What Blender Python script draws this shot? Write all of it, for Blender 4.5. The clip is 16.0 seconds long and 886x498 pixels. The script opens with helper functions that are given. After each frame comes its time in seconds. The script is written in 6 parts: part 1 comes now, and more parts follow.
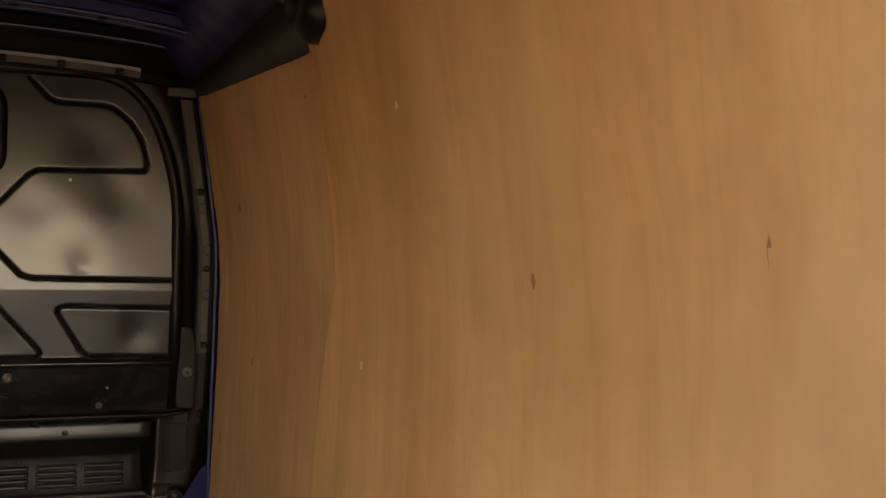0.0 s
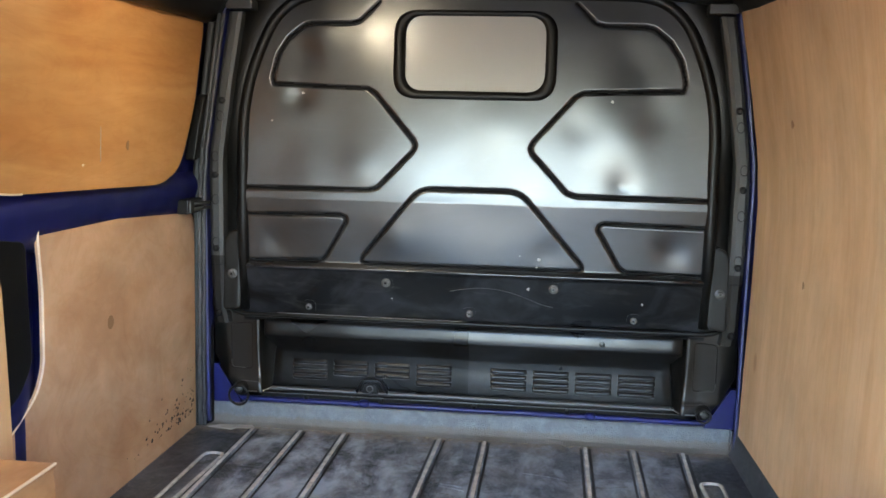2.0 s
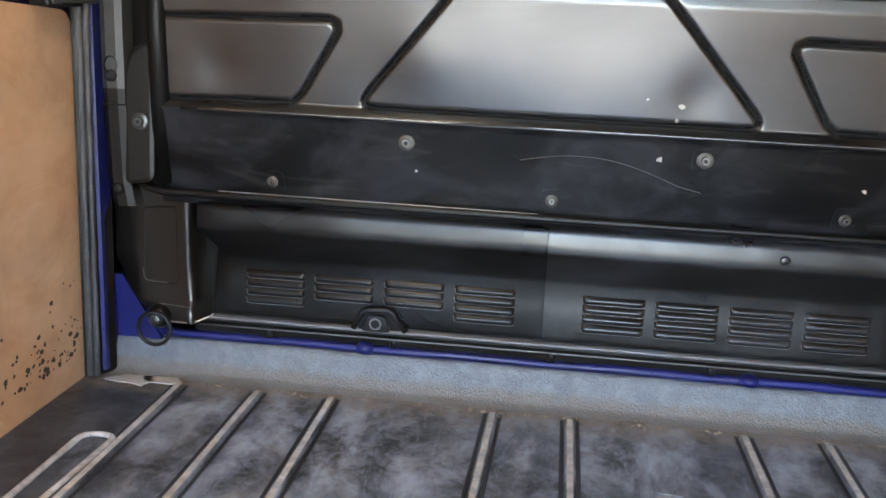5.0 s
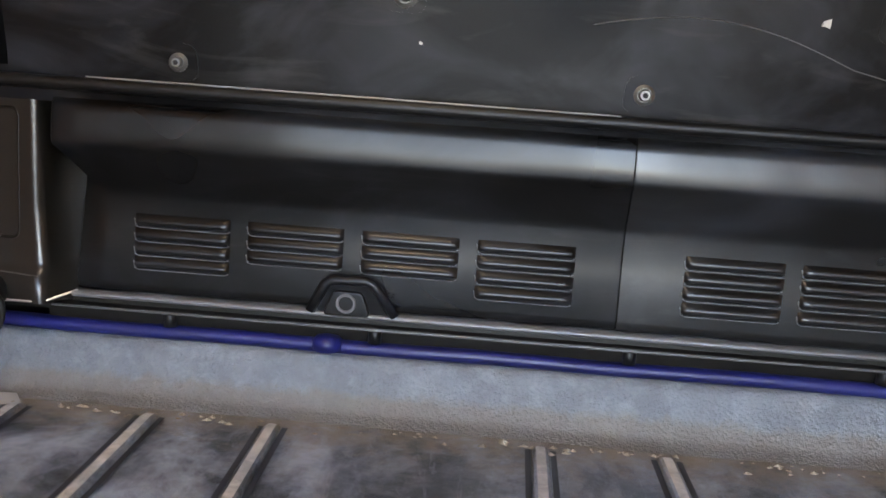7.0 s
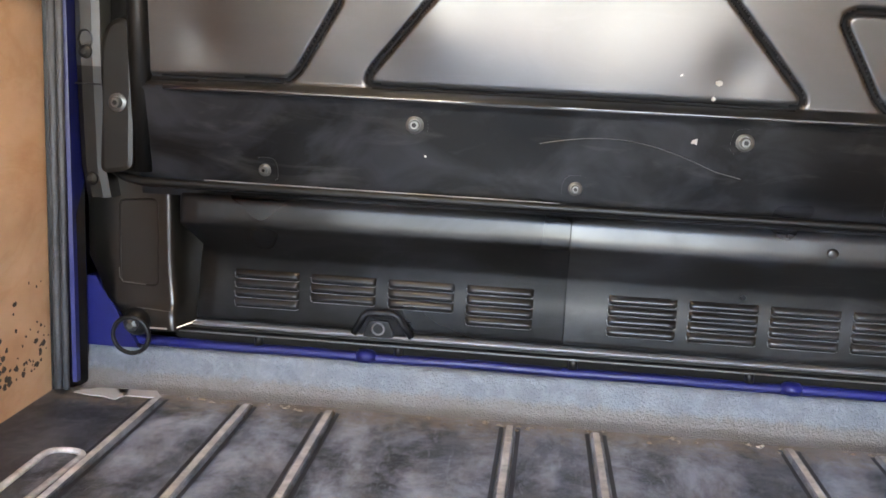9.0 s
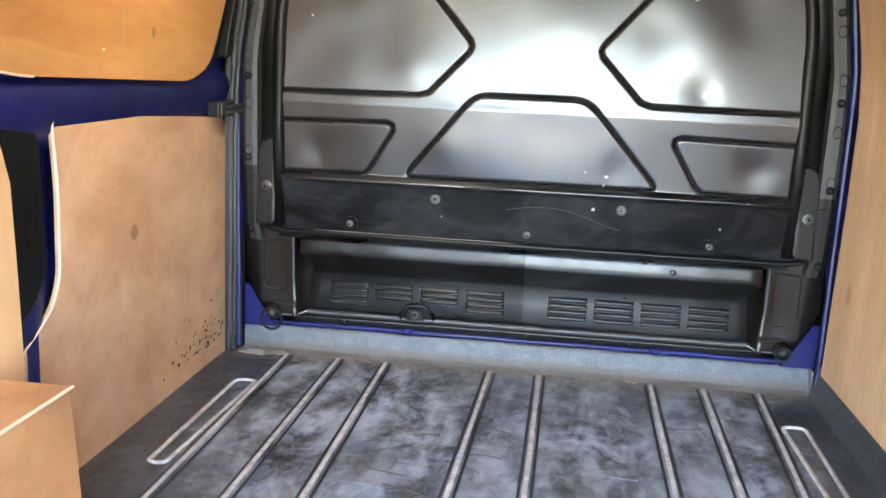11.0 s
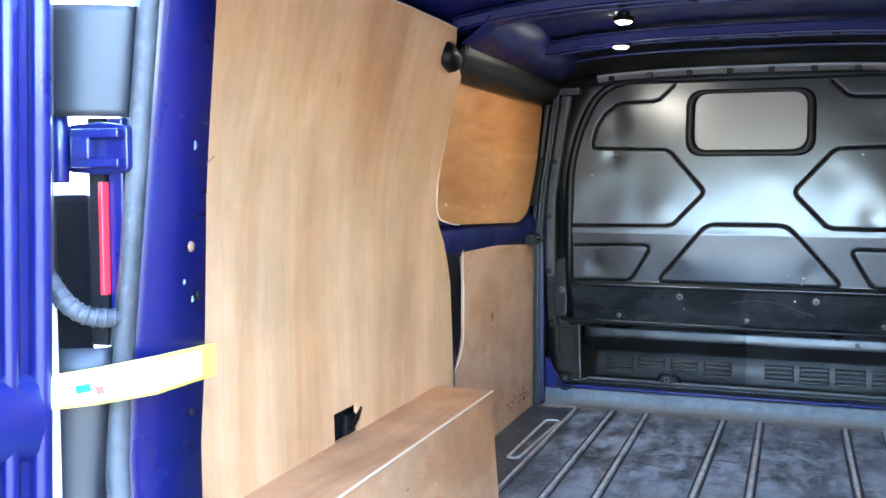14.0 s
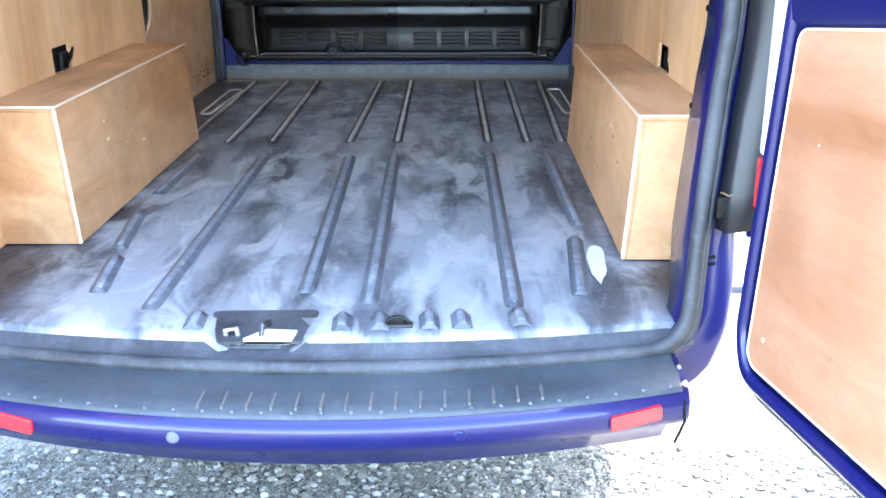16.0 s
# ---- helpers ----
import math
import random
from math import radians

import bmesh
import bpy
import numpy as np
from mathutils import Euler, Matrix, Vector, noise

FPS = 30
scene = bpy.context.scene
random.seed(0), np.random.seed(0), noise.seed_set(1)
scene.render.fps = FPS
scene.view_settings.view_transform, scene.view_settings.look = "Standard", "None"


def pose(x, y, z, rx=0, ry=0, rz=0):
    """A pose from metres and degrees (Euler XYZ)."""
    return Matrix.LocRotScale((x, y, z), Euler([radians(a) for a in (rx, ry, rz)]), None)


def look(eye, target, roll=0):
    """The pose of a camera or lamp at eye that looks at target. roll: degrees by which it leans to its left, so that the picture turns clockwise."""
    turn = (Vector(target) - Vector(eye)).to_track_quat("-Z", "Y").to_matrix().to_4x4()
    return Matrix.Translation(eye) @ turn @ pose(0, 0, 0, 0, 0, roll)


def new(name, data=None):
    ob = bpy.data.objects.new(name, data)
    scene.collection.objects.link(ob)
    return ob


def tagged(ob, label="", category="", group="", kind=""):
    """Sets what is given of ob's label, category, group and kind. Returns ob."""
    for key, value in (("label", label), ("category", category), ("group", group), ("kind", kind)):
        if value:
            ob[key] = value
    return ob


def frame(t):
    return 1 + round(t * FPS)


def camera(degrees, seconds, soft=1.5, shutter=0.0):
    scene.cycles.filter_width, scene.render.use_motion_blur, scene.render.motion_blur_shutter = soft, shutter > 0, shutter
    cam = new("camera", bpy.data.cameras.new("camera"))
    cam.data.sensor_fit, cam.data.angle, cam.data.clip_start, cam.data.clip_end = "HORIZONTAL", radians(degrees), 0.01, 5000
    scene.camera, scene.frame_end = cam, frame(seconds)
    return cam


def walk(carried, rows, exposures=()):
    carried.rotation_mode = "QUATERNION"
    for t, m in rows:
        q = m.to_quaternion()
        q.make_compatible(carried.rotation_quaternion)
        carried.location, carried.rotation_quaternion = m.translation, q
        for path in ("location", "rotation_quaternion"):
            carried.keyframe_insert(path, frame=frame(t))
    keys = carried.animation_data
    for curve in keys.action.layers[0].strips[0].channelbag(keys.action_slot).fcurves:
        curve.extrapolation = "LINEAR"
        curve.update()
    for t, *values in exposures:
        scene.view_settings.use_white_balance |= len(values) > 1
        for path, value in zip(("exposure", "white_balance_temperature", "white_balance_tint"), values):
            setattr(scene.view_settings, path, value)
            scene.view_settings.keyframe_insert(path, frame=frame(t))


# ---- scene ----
cam = camera(48.6, 16.0, soft=1.6)
PATH = [
    (0, (0.455, -3.14, 1.072), (1.153, -1.268, 0.981), 2.3),
    (0.5, (0.437, -3.173, 1.047), (0.875, -1.224, 0.936), 0.2),
    (1, (0.386, -3.127, 1.037), (0.557, -1.136, 0.949), -0.3),
    (1.5, (0.285, -3.124, 1.029), (0.235, -1.129, 0.897), 0.85),
    (2, (0.263, -3.099, 1.026), (0.041, -1.128, 0.77), 1.35),
    (2.5, (0.196, -3.095, 1.03), (-0.022, -1.138, 0.679), 1.8),
    (3, (0.137, -2.989, 1.003), (-0.06, -1.032, 0.643), 2.1),
    (3.5, (0.121, -2.655, 0.945), (-0.094, -0.709, 0.538), 2.6),
    (4, (0.118, -2.333, 0.892), (-0.136, -0.406, 0.421), 2.6),
    (4.2, (0.104, -2.209, 0.877), (-0.155, -0.29, 0.376), 2.6),
    (6.3, (-0.148, -1.247, 0.477), (-0.24, 0.719, 0.122), 3.8),
    (6.5, (-0.161, -1.172, 0.461), (-0.243, 0.795, 0.112), 4),
    (7, (-0.161, -1.116, 0.437), (-0.245, 0.847, 0.062), 4),
    (7.5, (-0.158, -1.115, 0.458), (-0.237, 0.851, 0.097), 3.5),
    (8, (-0.159, -1.222, 0.508), (-0.275, 0.736, 0.117), 3.4),
    (8.5, (-0.135, -1.42, 0.555), (-0.267, 0.538, 0.169), 3.3),
    (9, (-0.067, -1.637, 0.614), (-0.24, 0.319, 0.238), 2.9),
    (9.2, (-0.045, -1.736, 0.627), (-0.234, 0.222, 0.269), 2.6),
    (11.3, (0.174, -3.039, 0.979), (-0.099, -1.096, 0.59), 2.4),
    (11.5, (0.206, -3.175, 1.003), (-0.088, -1.234, 0.622), 2.1),
    (12, (0.216, -3.414, 0.994), (-0.082, -1.464, 0.664), 1),
    (12.5, (0.251, -3.627, 1.003), (-0.057, -1.67, 0.726), -0.2),
    (13, (0.311, -3.82, 1.01), (-0.208, -1.895, 0.849), -0.5),
    (13.5, (0.304, -4, 1.019), (-0.423, -2.138, 0.937), -0.8),
    (14, (0.189, -4.227, 1.001), (-0.488, -2.35, 0.86), 0),
    (14.5, (0.138, -4.289, 0.921), (-0.279, -2.353, 0.645), 2.9),
    (15, (0.226, -4.447, 0.88), (0.032, -2.493, 0.5), 3.3),
    (15.5, (0.277, -4.668, 0.839), (0.21, -2.736, 0.327), 1.4),
    (15.8, (0.274, -4.79, 0.798), (0.237, -2.871, 0.237), 0),
    (16, (0.26, -4.889, 0.782), (0.245, -2.996, 0.135), -0.2),
]
EXPOSURES = [(0, 3.35, 13500, 28), (0.5, 4.1, 9600, 14), (1, 4.75, 8300, 12), (1.5, 5.12, 7300, 10), (2, 5.3, 6600, 9), (2.5, 5.6, 6200, 10), (4, 5.72, 6600, 12), (6.5, 5.47, 7350, 19), (9, 5.9, 7500, 19),
             (11.5, 6.05, 6700, 12), (12.5, 6.2, 6200, 12), (13, 6.18, 5150, 11), (13.5, 5.88, 5000, 11), (14, 5.35, 5450, 8), (14.5, 5.1, 5800, 8), (15, 5.05, 6000, 10), (16, 4.7, 6350, 10)]
walk(cam, [(t, look(e, g, r)) for t, e, g, r in PATH], EXPOSURES)

# ---- light: open shade behind the van, sun ahead of it on its offside ----
world = bpy.data.worlds.new("sky")
scene.world = world
world.use_nodes = True
wn = world.node_tree
sky = wn.nodes.new("ShaderNodeTexSky")
sky.sky_type, sky.sun_disc = "NISHITA", False
SUN_EL, SUN_AZ = radians(48), radians(46)
sky.sun_elevation, sky.sun_rotation = SUN_EL, SUN_AZ
sky.air_density, sky.dust_density, sky.ozone_density = 1.0, 1.6, 1.0
wn.nodes["Background"].inputs["Strength"].default_value = 0.15
wn.links.new(sky.outputs[0], wn.nodes["Background"].inputs["Color"])
sun = new("sun", bpy.data.lights.new("sun", "SUN"))
sun.data.energy, sun.data.angle, sun.data.color = 2.2, radians(0.6), (1.0, 0.95, 0.87)
away = Vector((math.sin(SUN_AZ) * math.cos(SUN_EL), math.cos(SUN_AZ) * math.cos(SUN_EL), math.sin(SUN_EL)))
sun.matrix_world = look(away * 30, (0, 0, 0))


# ---- materials ----
def material(name, base=(0.5, 0.5, 0.5), rough=0.5, metal=0.0, spec=0.5, coat=0.0):
    m = bpy.data.materials.new(name)
    m.use_nodes = True
    b = m.node_tree.nodes["Principled BSDF"]
    b.inputs["Base Color"].default_value = (*base, 1)
    b.inputs["Roughness"].default_value = rough
    b.inputs["Metallic"].default_value = metal
    b.inputs["Specular IOR Level"].default_value = spec
    b.inputs["Coat Weight"].default_value = coat
    b.inputs["Coat Roughness"].default_value = 0.05
    return m


class Nodes:
    """Short calls for the node tree of one material."""

    def __init__(self, m):
        self.t = m.node_tree
        self.b = self.t.nodes["Principled BSDF"]
        self.co = self.t.nodes.new("ShaderNodeTexCoord").outputs["Object"]

    def put(self, out, name):
        self.t.links.new(out, self.b.inputs[name])

    def stretch(self, scale):
        n = self.t.nodes.new("ShaderNodeMapping")
        n.inputs["Scale"].default_value = scale
        self.t.links.new(self.co, n.inputs["Vector"])
        return n.outputs[0]

    def noise(self, scale, detail=4.0, rough=0.55, vec=None, warp=0.0):
        n = self.t.nodes.new("ShaderNodeTexNoise")
        n.inputs["Scale"].default_value, n.inputs["Detail"].default_value = scale, detail
        n.inputs["Roughness"].default_value, n.inputs["Distortion"].default_value = rough, warp
        self.t.links.new(vec or self.co, n.inputs["Vector"])
        return n.outputs["Fac"]

    def voronoi(self, scale, vec=None, feature="F1"):
        n = self.t.nodes.new("ShaderNodeTexVoronoi")
        n.feature = feature
        n.inputs["Scale"].default_value = scale
        self.t.links.new(vec or self.co, n.inputs["Vector"])
        return n.outputs["Distance"]

    def ramp(self, fac, *stops):
        n = self.t.nodes.new("ShaderNodeValToRGB")
        els = n.color_ramp.elements
        while len(els) < len(stops):
            els.new(0.5)
        for e, (p, c) in zip(els, stops):
            e.position = p
            e.color = (*c, 1) if isinstance(c, tuple) else (c, c, c, 1)
        self.t.links.new(fac, n.inputs[0])
        return n.outputs[0]

    def mix(self, fac, a, b, blend="MIX"):
        n = self.t.nodes.new("ShaderNodeMix")
        n.data_type, n.blend_type = "RGBA", blend
        for sock, v in ((n.inputs[0], fac), (n.inputs[6], a), (n.inputs[7], b)):
            if isinstance(v, (int, float)):
                sock.default_value = v if sock.type == "VALUE" else (v, v, v, 1)
            elif isinstance(v, tuple):
                sock.default_value = (*v, 1)
            else:
                self.t.links.new(v, sock)
        return n.outputs[2]

    def bump(self, height, strength=0.3, distance=0.002):
        n = self.t.nodes.new("ShaderNodeBump")
        n.inputs["Strength"].default_value, n.inputs["Distance"].default_value = strength, distance
        self.t.links.new(height, n.inputs["Height"])
        self.put(n.outputs[0], "Normal")


def ply_material(name, light, dark, grain, stain=0.35):
    m = material(name, light, 0.55, spec=0.35)
    n = Nodes(m)
    wide = n.noise(1.6, 3, vec=n.stretch(grain), warp=1.2)
    fine = n.noise(9.0, 6, 0.7, vec=n.stretch(grain), warp=0.3)
    col = n.mix(n.ramp(wide, (0.25, 0.0), (0.75, 1.0)), dark, light)
    streak = n.ramp(fine, (0.3, 0.72), (0.62, 1.06))
    col = n.mix(0.22, col, streak, "MULTIPLY")
    figure = n.ramp(n.noise(3.4, 4, 0.6, vec=n.stretch(grain), warp=2.6), (0.44, 1.0), (0.5, (0.86, 0.75, 0.62)), (0.56, 1.0))
    col = n.mix(0.3, col, figure, "MULTIPLY")
    bands = n.ramp(n.noise(1.7, 3, 0.45, vec=n.stretch(grain), warp=1.4), (0.38, (0.80, 0.68, 0.56)), (0.47, (0.95, 0.91, 0.86)), (0.54, 1.0), (0.64, (0.93, 0.88, 0.81)))
    col = n.mix(0.75, col, bands, "MULTIPLY")
    blot = n.ramp(n.noise(2.3, 5, 0.65), (0.35, 0.62), (0.6, 1.0))
    col = n.mix(stain, col, blot, "MULTIPLY")
    knot = n.ramp(n.voronoi(2.6, n.stretch((1.0, 1.0, 0.62))), (0.0, (0.30, 0.16, 0.07)), (0.035, (0.55, 0.36, 0.2)), (0.06, 1.0))
    col = n.mix(0.45, col, knot, "MULTIPLY")
    n.put(col, "Base Color")
    n.put(n.ramp(fine, (0.3, 0.62), (0.7, 0.45)), "Roughness")
    n.bump(fine, 0.12, 0.0015)
    return m


PLY_WALL = ply_material("plywood_upright_grain", (0.87, 0.57, 0.315), (0.74, 0.435, 0.205), (1.3, 1.3, 0.16), 0.55)
PLY_FRONT = ply_material("plywood_darker_sheet", (0.76, 0.51, 0.30), (0.64, 0.38, 0.195), (1.6, 1.6, 0.2), 0.6)
PLY_DOOR = ply_material("plywood_orange", (0.64, 0.335, 0.125), (0.50, 0.225, 0.07), (1.2, 0.5, 2.6))
PLY_PALE = ply_material("plywood_pale", (0.70, 0.45, 0.275), (0.60, 0.355, 0.20), (1.2, 0.8, 1.4), 0.6)
PLY_BOX = ply_material("plywood_box", (0.78, 0.475, 0.255), (0.66, 0.355, 0.165), (2.0, 0.45, 2.0), 0.75)
PLY_EDGE = material("plywood_cut_edge", (0.78, 0.62, 0.44), 0.7)
SPLINTER = material("torn_veneer", (0.78, 0.66, 0.5), 0.8)
GRIME = material("black_grime", (0.06, 0.045, 0.035), 0.85)


def blue_material():
    m = material("blue_metallic_paint", (0.006, 0.009, 0.13), 0.36, 0.0, spec=0.35, coat=0.5)
    n = Nodes(m)
    flake = n.noise(900, 1)
    dust = n.ramp(n.noise(14, 6, 0.7), (0.5, 0.0), (0.8, 0.10))
    col = n.mix(n.ramp(flake, (0.4, 0.0), (0.7, 1.0)), (0.0022, 0.004, 0.06), (0.004, 0.007, 0.095))
    n.put(n.mix(dust, col, (0.06, 0.065, 0.14)), "Base Color")
    n.put(n.ramp(n.noise(6, 5), (0.3, 0.25), (0.75, 0.5)), "Roughness")
    return m


BLUE = blue_material()


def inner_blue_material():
    """Lighter copy of the blue, without lacquer, for the lit look inside the van."""
    m = material("blue_lit_inside", (0.008, 0.012, 0.16), 0.5, 0.0, spec=0.4)
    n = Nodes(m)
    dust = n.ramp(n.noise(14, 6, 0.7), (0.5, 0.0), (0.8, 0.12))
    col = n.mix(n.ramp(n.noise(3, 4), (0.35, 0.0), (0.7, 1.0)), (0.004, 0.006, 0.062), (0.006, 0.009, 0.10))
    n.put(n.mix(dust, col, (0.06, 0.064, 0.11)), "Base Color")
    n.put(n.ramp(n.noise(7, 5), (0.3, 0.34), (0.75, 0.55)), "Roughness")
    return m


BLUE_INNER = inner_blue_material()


# smudge: strength of the cloudy reflections painted into the colour
def black_panel_material(name, base, r0, r1, wave, spec=0.6, scale=5.0, smudge=0.08, coat=0.0):
    m = material(name, base, r0, spec=spec, coat=coat)
    n = Nodes(m)
    n.b.inputs["Coat Roughness"].default_value = 0.2
    dust = n.ramp(n.noise(4.0, 3, 0.5, warp=0.6), (0.42, 0.0), (0.9, 0.08))
    col = n.mix(dust, base, (0.08, 0.078, 0.07))
    if smudge > 0.1:
        # cloudy and streaked reflections painted into the base colour
        cloud_reflection = n.ramp(n.noise(6.5, 4, 0.55, vec=n.stretch((0.7, 1.0, 1.2)), warp=1.2), (0.46, 0.0), (0.68, smudge))
        col = n.mix(cloud_reflection, col, (0.05, 0.053, 0.064))
        streak_reflection = n.ramp(n.noise(14, 5, 0.6, vec=n.stretch((0.35, 1.0, 1.6)), warp=1.6), (0.56, 0.0), (0.72, smudge * 0.6))
        col = n.mix(streak_reflection, col, (0.075, 0.073, 0.07))
    n.put(col, "Base Color")
    n.put(n.ramp(n.noise(4.5, 2, 0.4, warp=0.4), (0.25, r0), (0.8, r1)), "Roughness")
    if wave:
        n.bump(n.noise(scale, 1, 0.3), wave, 0.1 / scale)
    return m


BLACK_PANEL = black_panel_material("black_moulded_panel", (0.0025, 0.0025, 0.0024), 0.28, 0.37, 0.13, 1.0, smudge=0.14, coat=0.45)
BLACK_LOWER = black_panel_material("black_lower_panel", (0.0022, 0.0021, 0.0021), 0.24, 0.40, 0.34, 0.3, 9.0, smudge=0.18)
# right lower panel: a lighter, glossier black than the left one
BLACK_LOWER_PALE = black_panel_material("paler_lower_panel", (0.0045, 0.0045, 0.0045), 0.26, 0.42, 0.30, 0.48, 9.0, smudge=0.34)
# panel black with less gloss, standing in for shade below the crease
BLACK_STRIP = black_panel_material("shaded_clouded_strip", (0.0018, 0.0019, 0.0023), 0.26, 0.42, 0.14, 0.18, 6.0, smudge=0.32)
LAMP_TRIM = black_panel_material("grey_black_plastic", (0.011, 0.012, 0.015), 0.4, 0.5, 0.0)
SEAM = material("dull_grey_seam", (0.13, 0.13, 0.135), 0.42, 0.3)
BLACK_TRIM = black_panel_material("black_trim", (0.003, 0.003, 0.003), 0.38, 0.5, 0.0, 0.3)
BROWN_TRIM = black_panel_material("brownish_black_steel", (0.006, 0.005, 0.004), 0.36, 0.48, 0.0, 0.25)
BOX_BLACK = black_panel_material("glossy_brown_black", (0.005, 0.0042, 0.0034), 0.27, 0.36, 0.0, 0.6)
GREY_STEEL = black_panel_material("dull_grey_steel", (0.030, 0.031, 0.030), 0.35, 0.5, 0.0)
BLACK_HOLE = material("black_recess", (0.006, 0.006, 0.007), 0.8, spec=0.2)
CHROME = material("zinc_screw", (0.13, 0.13, 0.125), 0.42, 0.9)
CLIP_STEEL = material("dull_silver_strip", (0.22, 0.22, 0.22), 0.4, 0.4)
# grey for painted edge highlights and for the bulkhead scratch
GLINT_AND_WEAR = material("glint_and_worn_black", (0.10, 0.10, 0.10), 0.38, 0.3)
SILVER = material("bare_metal_edge", (0.5, 0.5, 0.5), 0.35, 0.8)
PANE = material("grey_filmed_glass", (0.40, 0.39, 0.36), 0.22, spec=0.5)


def rubber_material(name, dark, pale, rough, soil=False, grain=1.0, hem=False):
    m = material(name, dark, rough, spec=0.45)
    n = Nodes(m)
    wear = n.noise(4.0 * grain, 5, 0.6, warp=0.4)
    fine = n.noise(42, 8, 0.75, warp=0.5)
    cloud = n.noise(9.0 * grain, 5, 0.6, warp=0.3)
    col = n.mix(n.ramp(wear, (0.42, 0.0), (0.68, 0.7)), dark, pale)
    col = n.mix(n.ramp(cloud, (0.45, 0.0), (0.7, 0.45)), col, tuple(c * 0.8 for c in pale))
    col = n.mix(n.ramp(fine, (0.48, 0.0), (0.72, 0.4)), col, tuple(min(1, c * 1.5) for c in pale))
    rough_by = wear
    if soil:
        sep = n.t.nodes.new("ShaderNodeSeparateXYZ")
        n.t.links.new(n.co, sep.inputs[0])

        def shifted(noise_out, amount, across=0.0):
            add = n.t.nodes.new("ShaderNodeMath")
            add.operation = "MULTIPLY_ADD"
            n.t.links.new(noise_out, add.inputs[0])
            add.inputs[1].default_value = amount
            n.t.links.new(sep.outputs["Y"], add.inputs[2])
            if not across:
                return add.outputs[0]
            tilt = n.t.nodes.new("ShaderNodeMath")
            tilt.operation = "MULTIPLY_ADD"
            n.t.links.new(sep.outputs["X"], tilt.inputs[0])
            tilt.inputs[1].default_value = across
            n.t.links.new(add.outputs[0], tilt.inputs[2])
            return tilt.outputs[0]

        def spread(value, a, b):
            r = n.t.nodes.new("ShaderNodeMapRange")
            r.interpolation_type = "SMOOTHSTEP"
            r.inputs["From Min"].default_value, r.inputs["From Max"].default_value = a, b
            n.t.links.new(value, r.inputs["Value"])
            return r.outputs[0]

        # skylight painted into the scuffed rubber: greyer towards rear doors, pale at threshold
        skylit = spread(shifted(n.noise(3.0, 3, 0.45, warp=0.4), -2.6, -0.4), -1.85, -3.1)
        col = n.mix(n.ramp(skylit, (0.0, 0.0), (1.0, 0.85)), col, (0.330, 0.338, 0.328))
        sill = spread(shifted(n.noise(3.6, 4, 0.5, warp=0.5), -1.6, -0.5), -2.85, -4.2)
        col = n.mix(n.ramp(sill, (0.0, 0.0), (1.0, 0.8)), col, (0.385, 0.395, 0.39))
        # darker rubber, frayed by noise, along the base of the side boxes
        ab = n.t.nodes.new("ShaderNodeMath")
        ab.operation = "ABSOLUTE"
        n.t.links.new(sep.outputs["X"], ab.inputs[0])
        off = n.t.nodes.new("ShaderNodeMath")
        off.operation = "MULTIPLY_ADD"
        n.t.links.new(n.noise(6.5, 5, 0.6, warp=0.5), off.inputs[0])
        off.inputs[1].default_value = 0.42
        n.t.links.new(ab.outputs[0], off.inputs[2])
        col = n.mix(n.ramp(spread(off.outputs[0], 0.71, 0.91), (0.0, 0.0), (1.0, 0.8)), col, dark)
        # contact shade beside the long rear ribs, painted in as darker rubber
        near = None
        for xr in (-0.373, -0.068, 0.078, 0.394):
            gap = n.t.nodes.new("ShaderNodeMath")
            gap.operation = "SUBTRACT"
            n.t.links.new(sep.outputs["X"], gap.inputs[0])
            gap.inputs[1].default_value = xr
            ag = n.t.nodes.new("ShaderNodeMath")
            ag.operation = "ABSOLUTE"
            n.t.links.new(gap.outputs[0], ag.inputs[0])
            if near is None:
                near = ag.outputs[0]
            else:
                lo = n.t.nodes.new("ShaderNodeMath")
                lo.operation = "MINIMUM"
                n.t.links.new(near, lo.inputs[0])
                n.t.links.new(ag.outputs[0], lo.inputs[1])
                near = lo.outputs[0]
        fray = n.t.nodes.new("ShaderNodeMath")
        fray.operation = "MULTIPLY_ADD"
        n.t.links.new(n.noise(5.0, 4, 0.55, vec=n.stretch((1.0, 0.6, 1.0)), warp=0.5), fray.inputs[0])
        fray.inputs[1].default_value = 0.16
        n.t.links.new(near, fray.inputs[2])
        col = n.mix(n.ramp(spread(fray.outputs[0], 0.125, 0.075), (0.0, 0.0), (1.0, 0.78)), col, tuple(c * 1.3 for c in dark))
        # dark oily patches and rub marks
        oily = n.ramp(n.noise(3.6, 4, 0.5, vec=n.stretch((1.2, 0.35, 1.0)), warp=0.3), (0.49, 0.0), (0.61, 0.78))
        col = n.mix(oily, col, tuple(c * 1.2 for c in dark))
        rub = n.ramp(n.noise(16, 7, 0.72, warp=0.4), (0.49, 0.0), (0.68, 0.4))
        fore = spread(sep.outputs["Y"], -1.7, -0.7)
        col = n.mix(n.mix(n.ramp(fore, (0.0, 0.12), (1.0, 0.5)), 0.0, rub), col, tuple(c * 0.8 for c in dark))
        wash = n.ramp(n.noise(3.3, 4, 0.5, warp=0.4), (0.40, 0.0), (0.62, 0.62))
        col = n.mix(n.mix(spread(shifted(n.noise(4, 3), 0.5), 0.45, -0.5), 0.0, wash), col, (0.27, 0.285, 0.31))
        # brushed streaks of bare rubber and dried wash marks
        smear = n.ramp(n.noise(5.5, 5, 0.55, vec=n.stretch((1.7, 0.32, 1.0)), warp=0.3), (0.49, 0.0), (0.61, 0.62))
        col = n.mix(smear, col, tuple(c * 1.6 for c in dark))
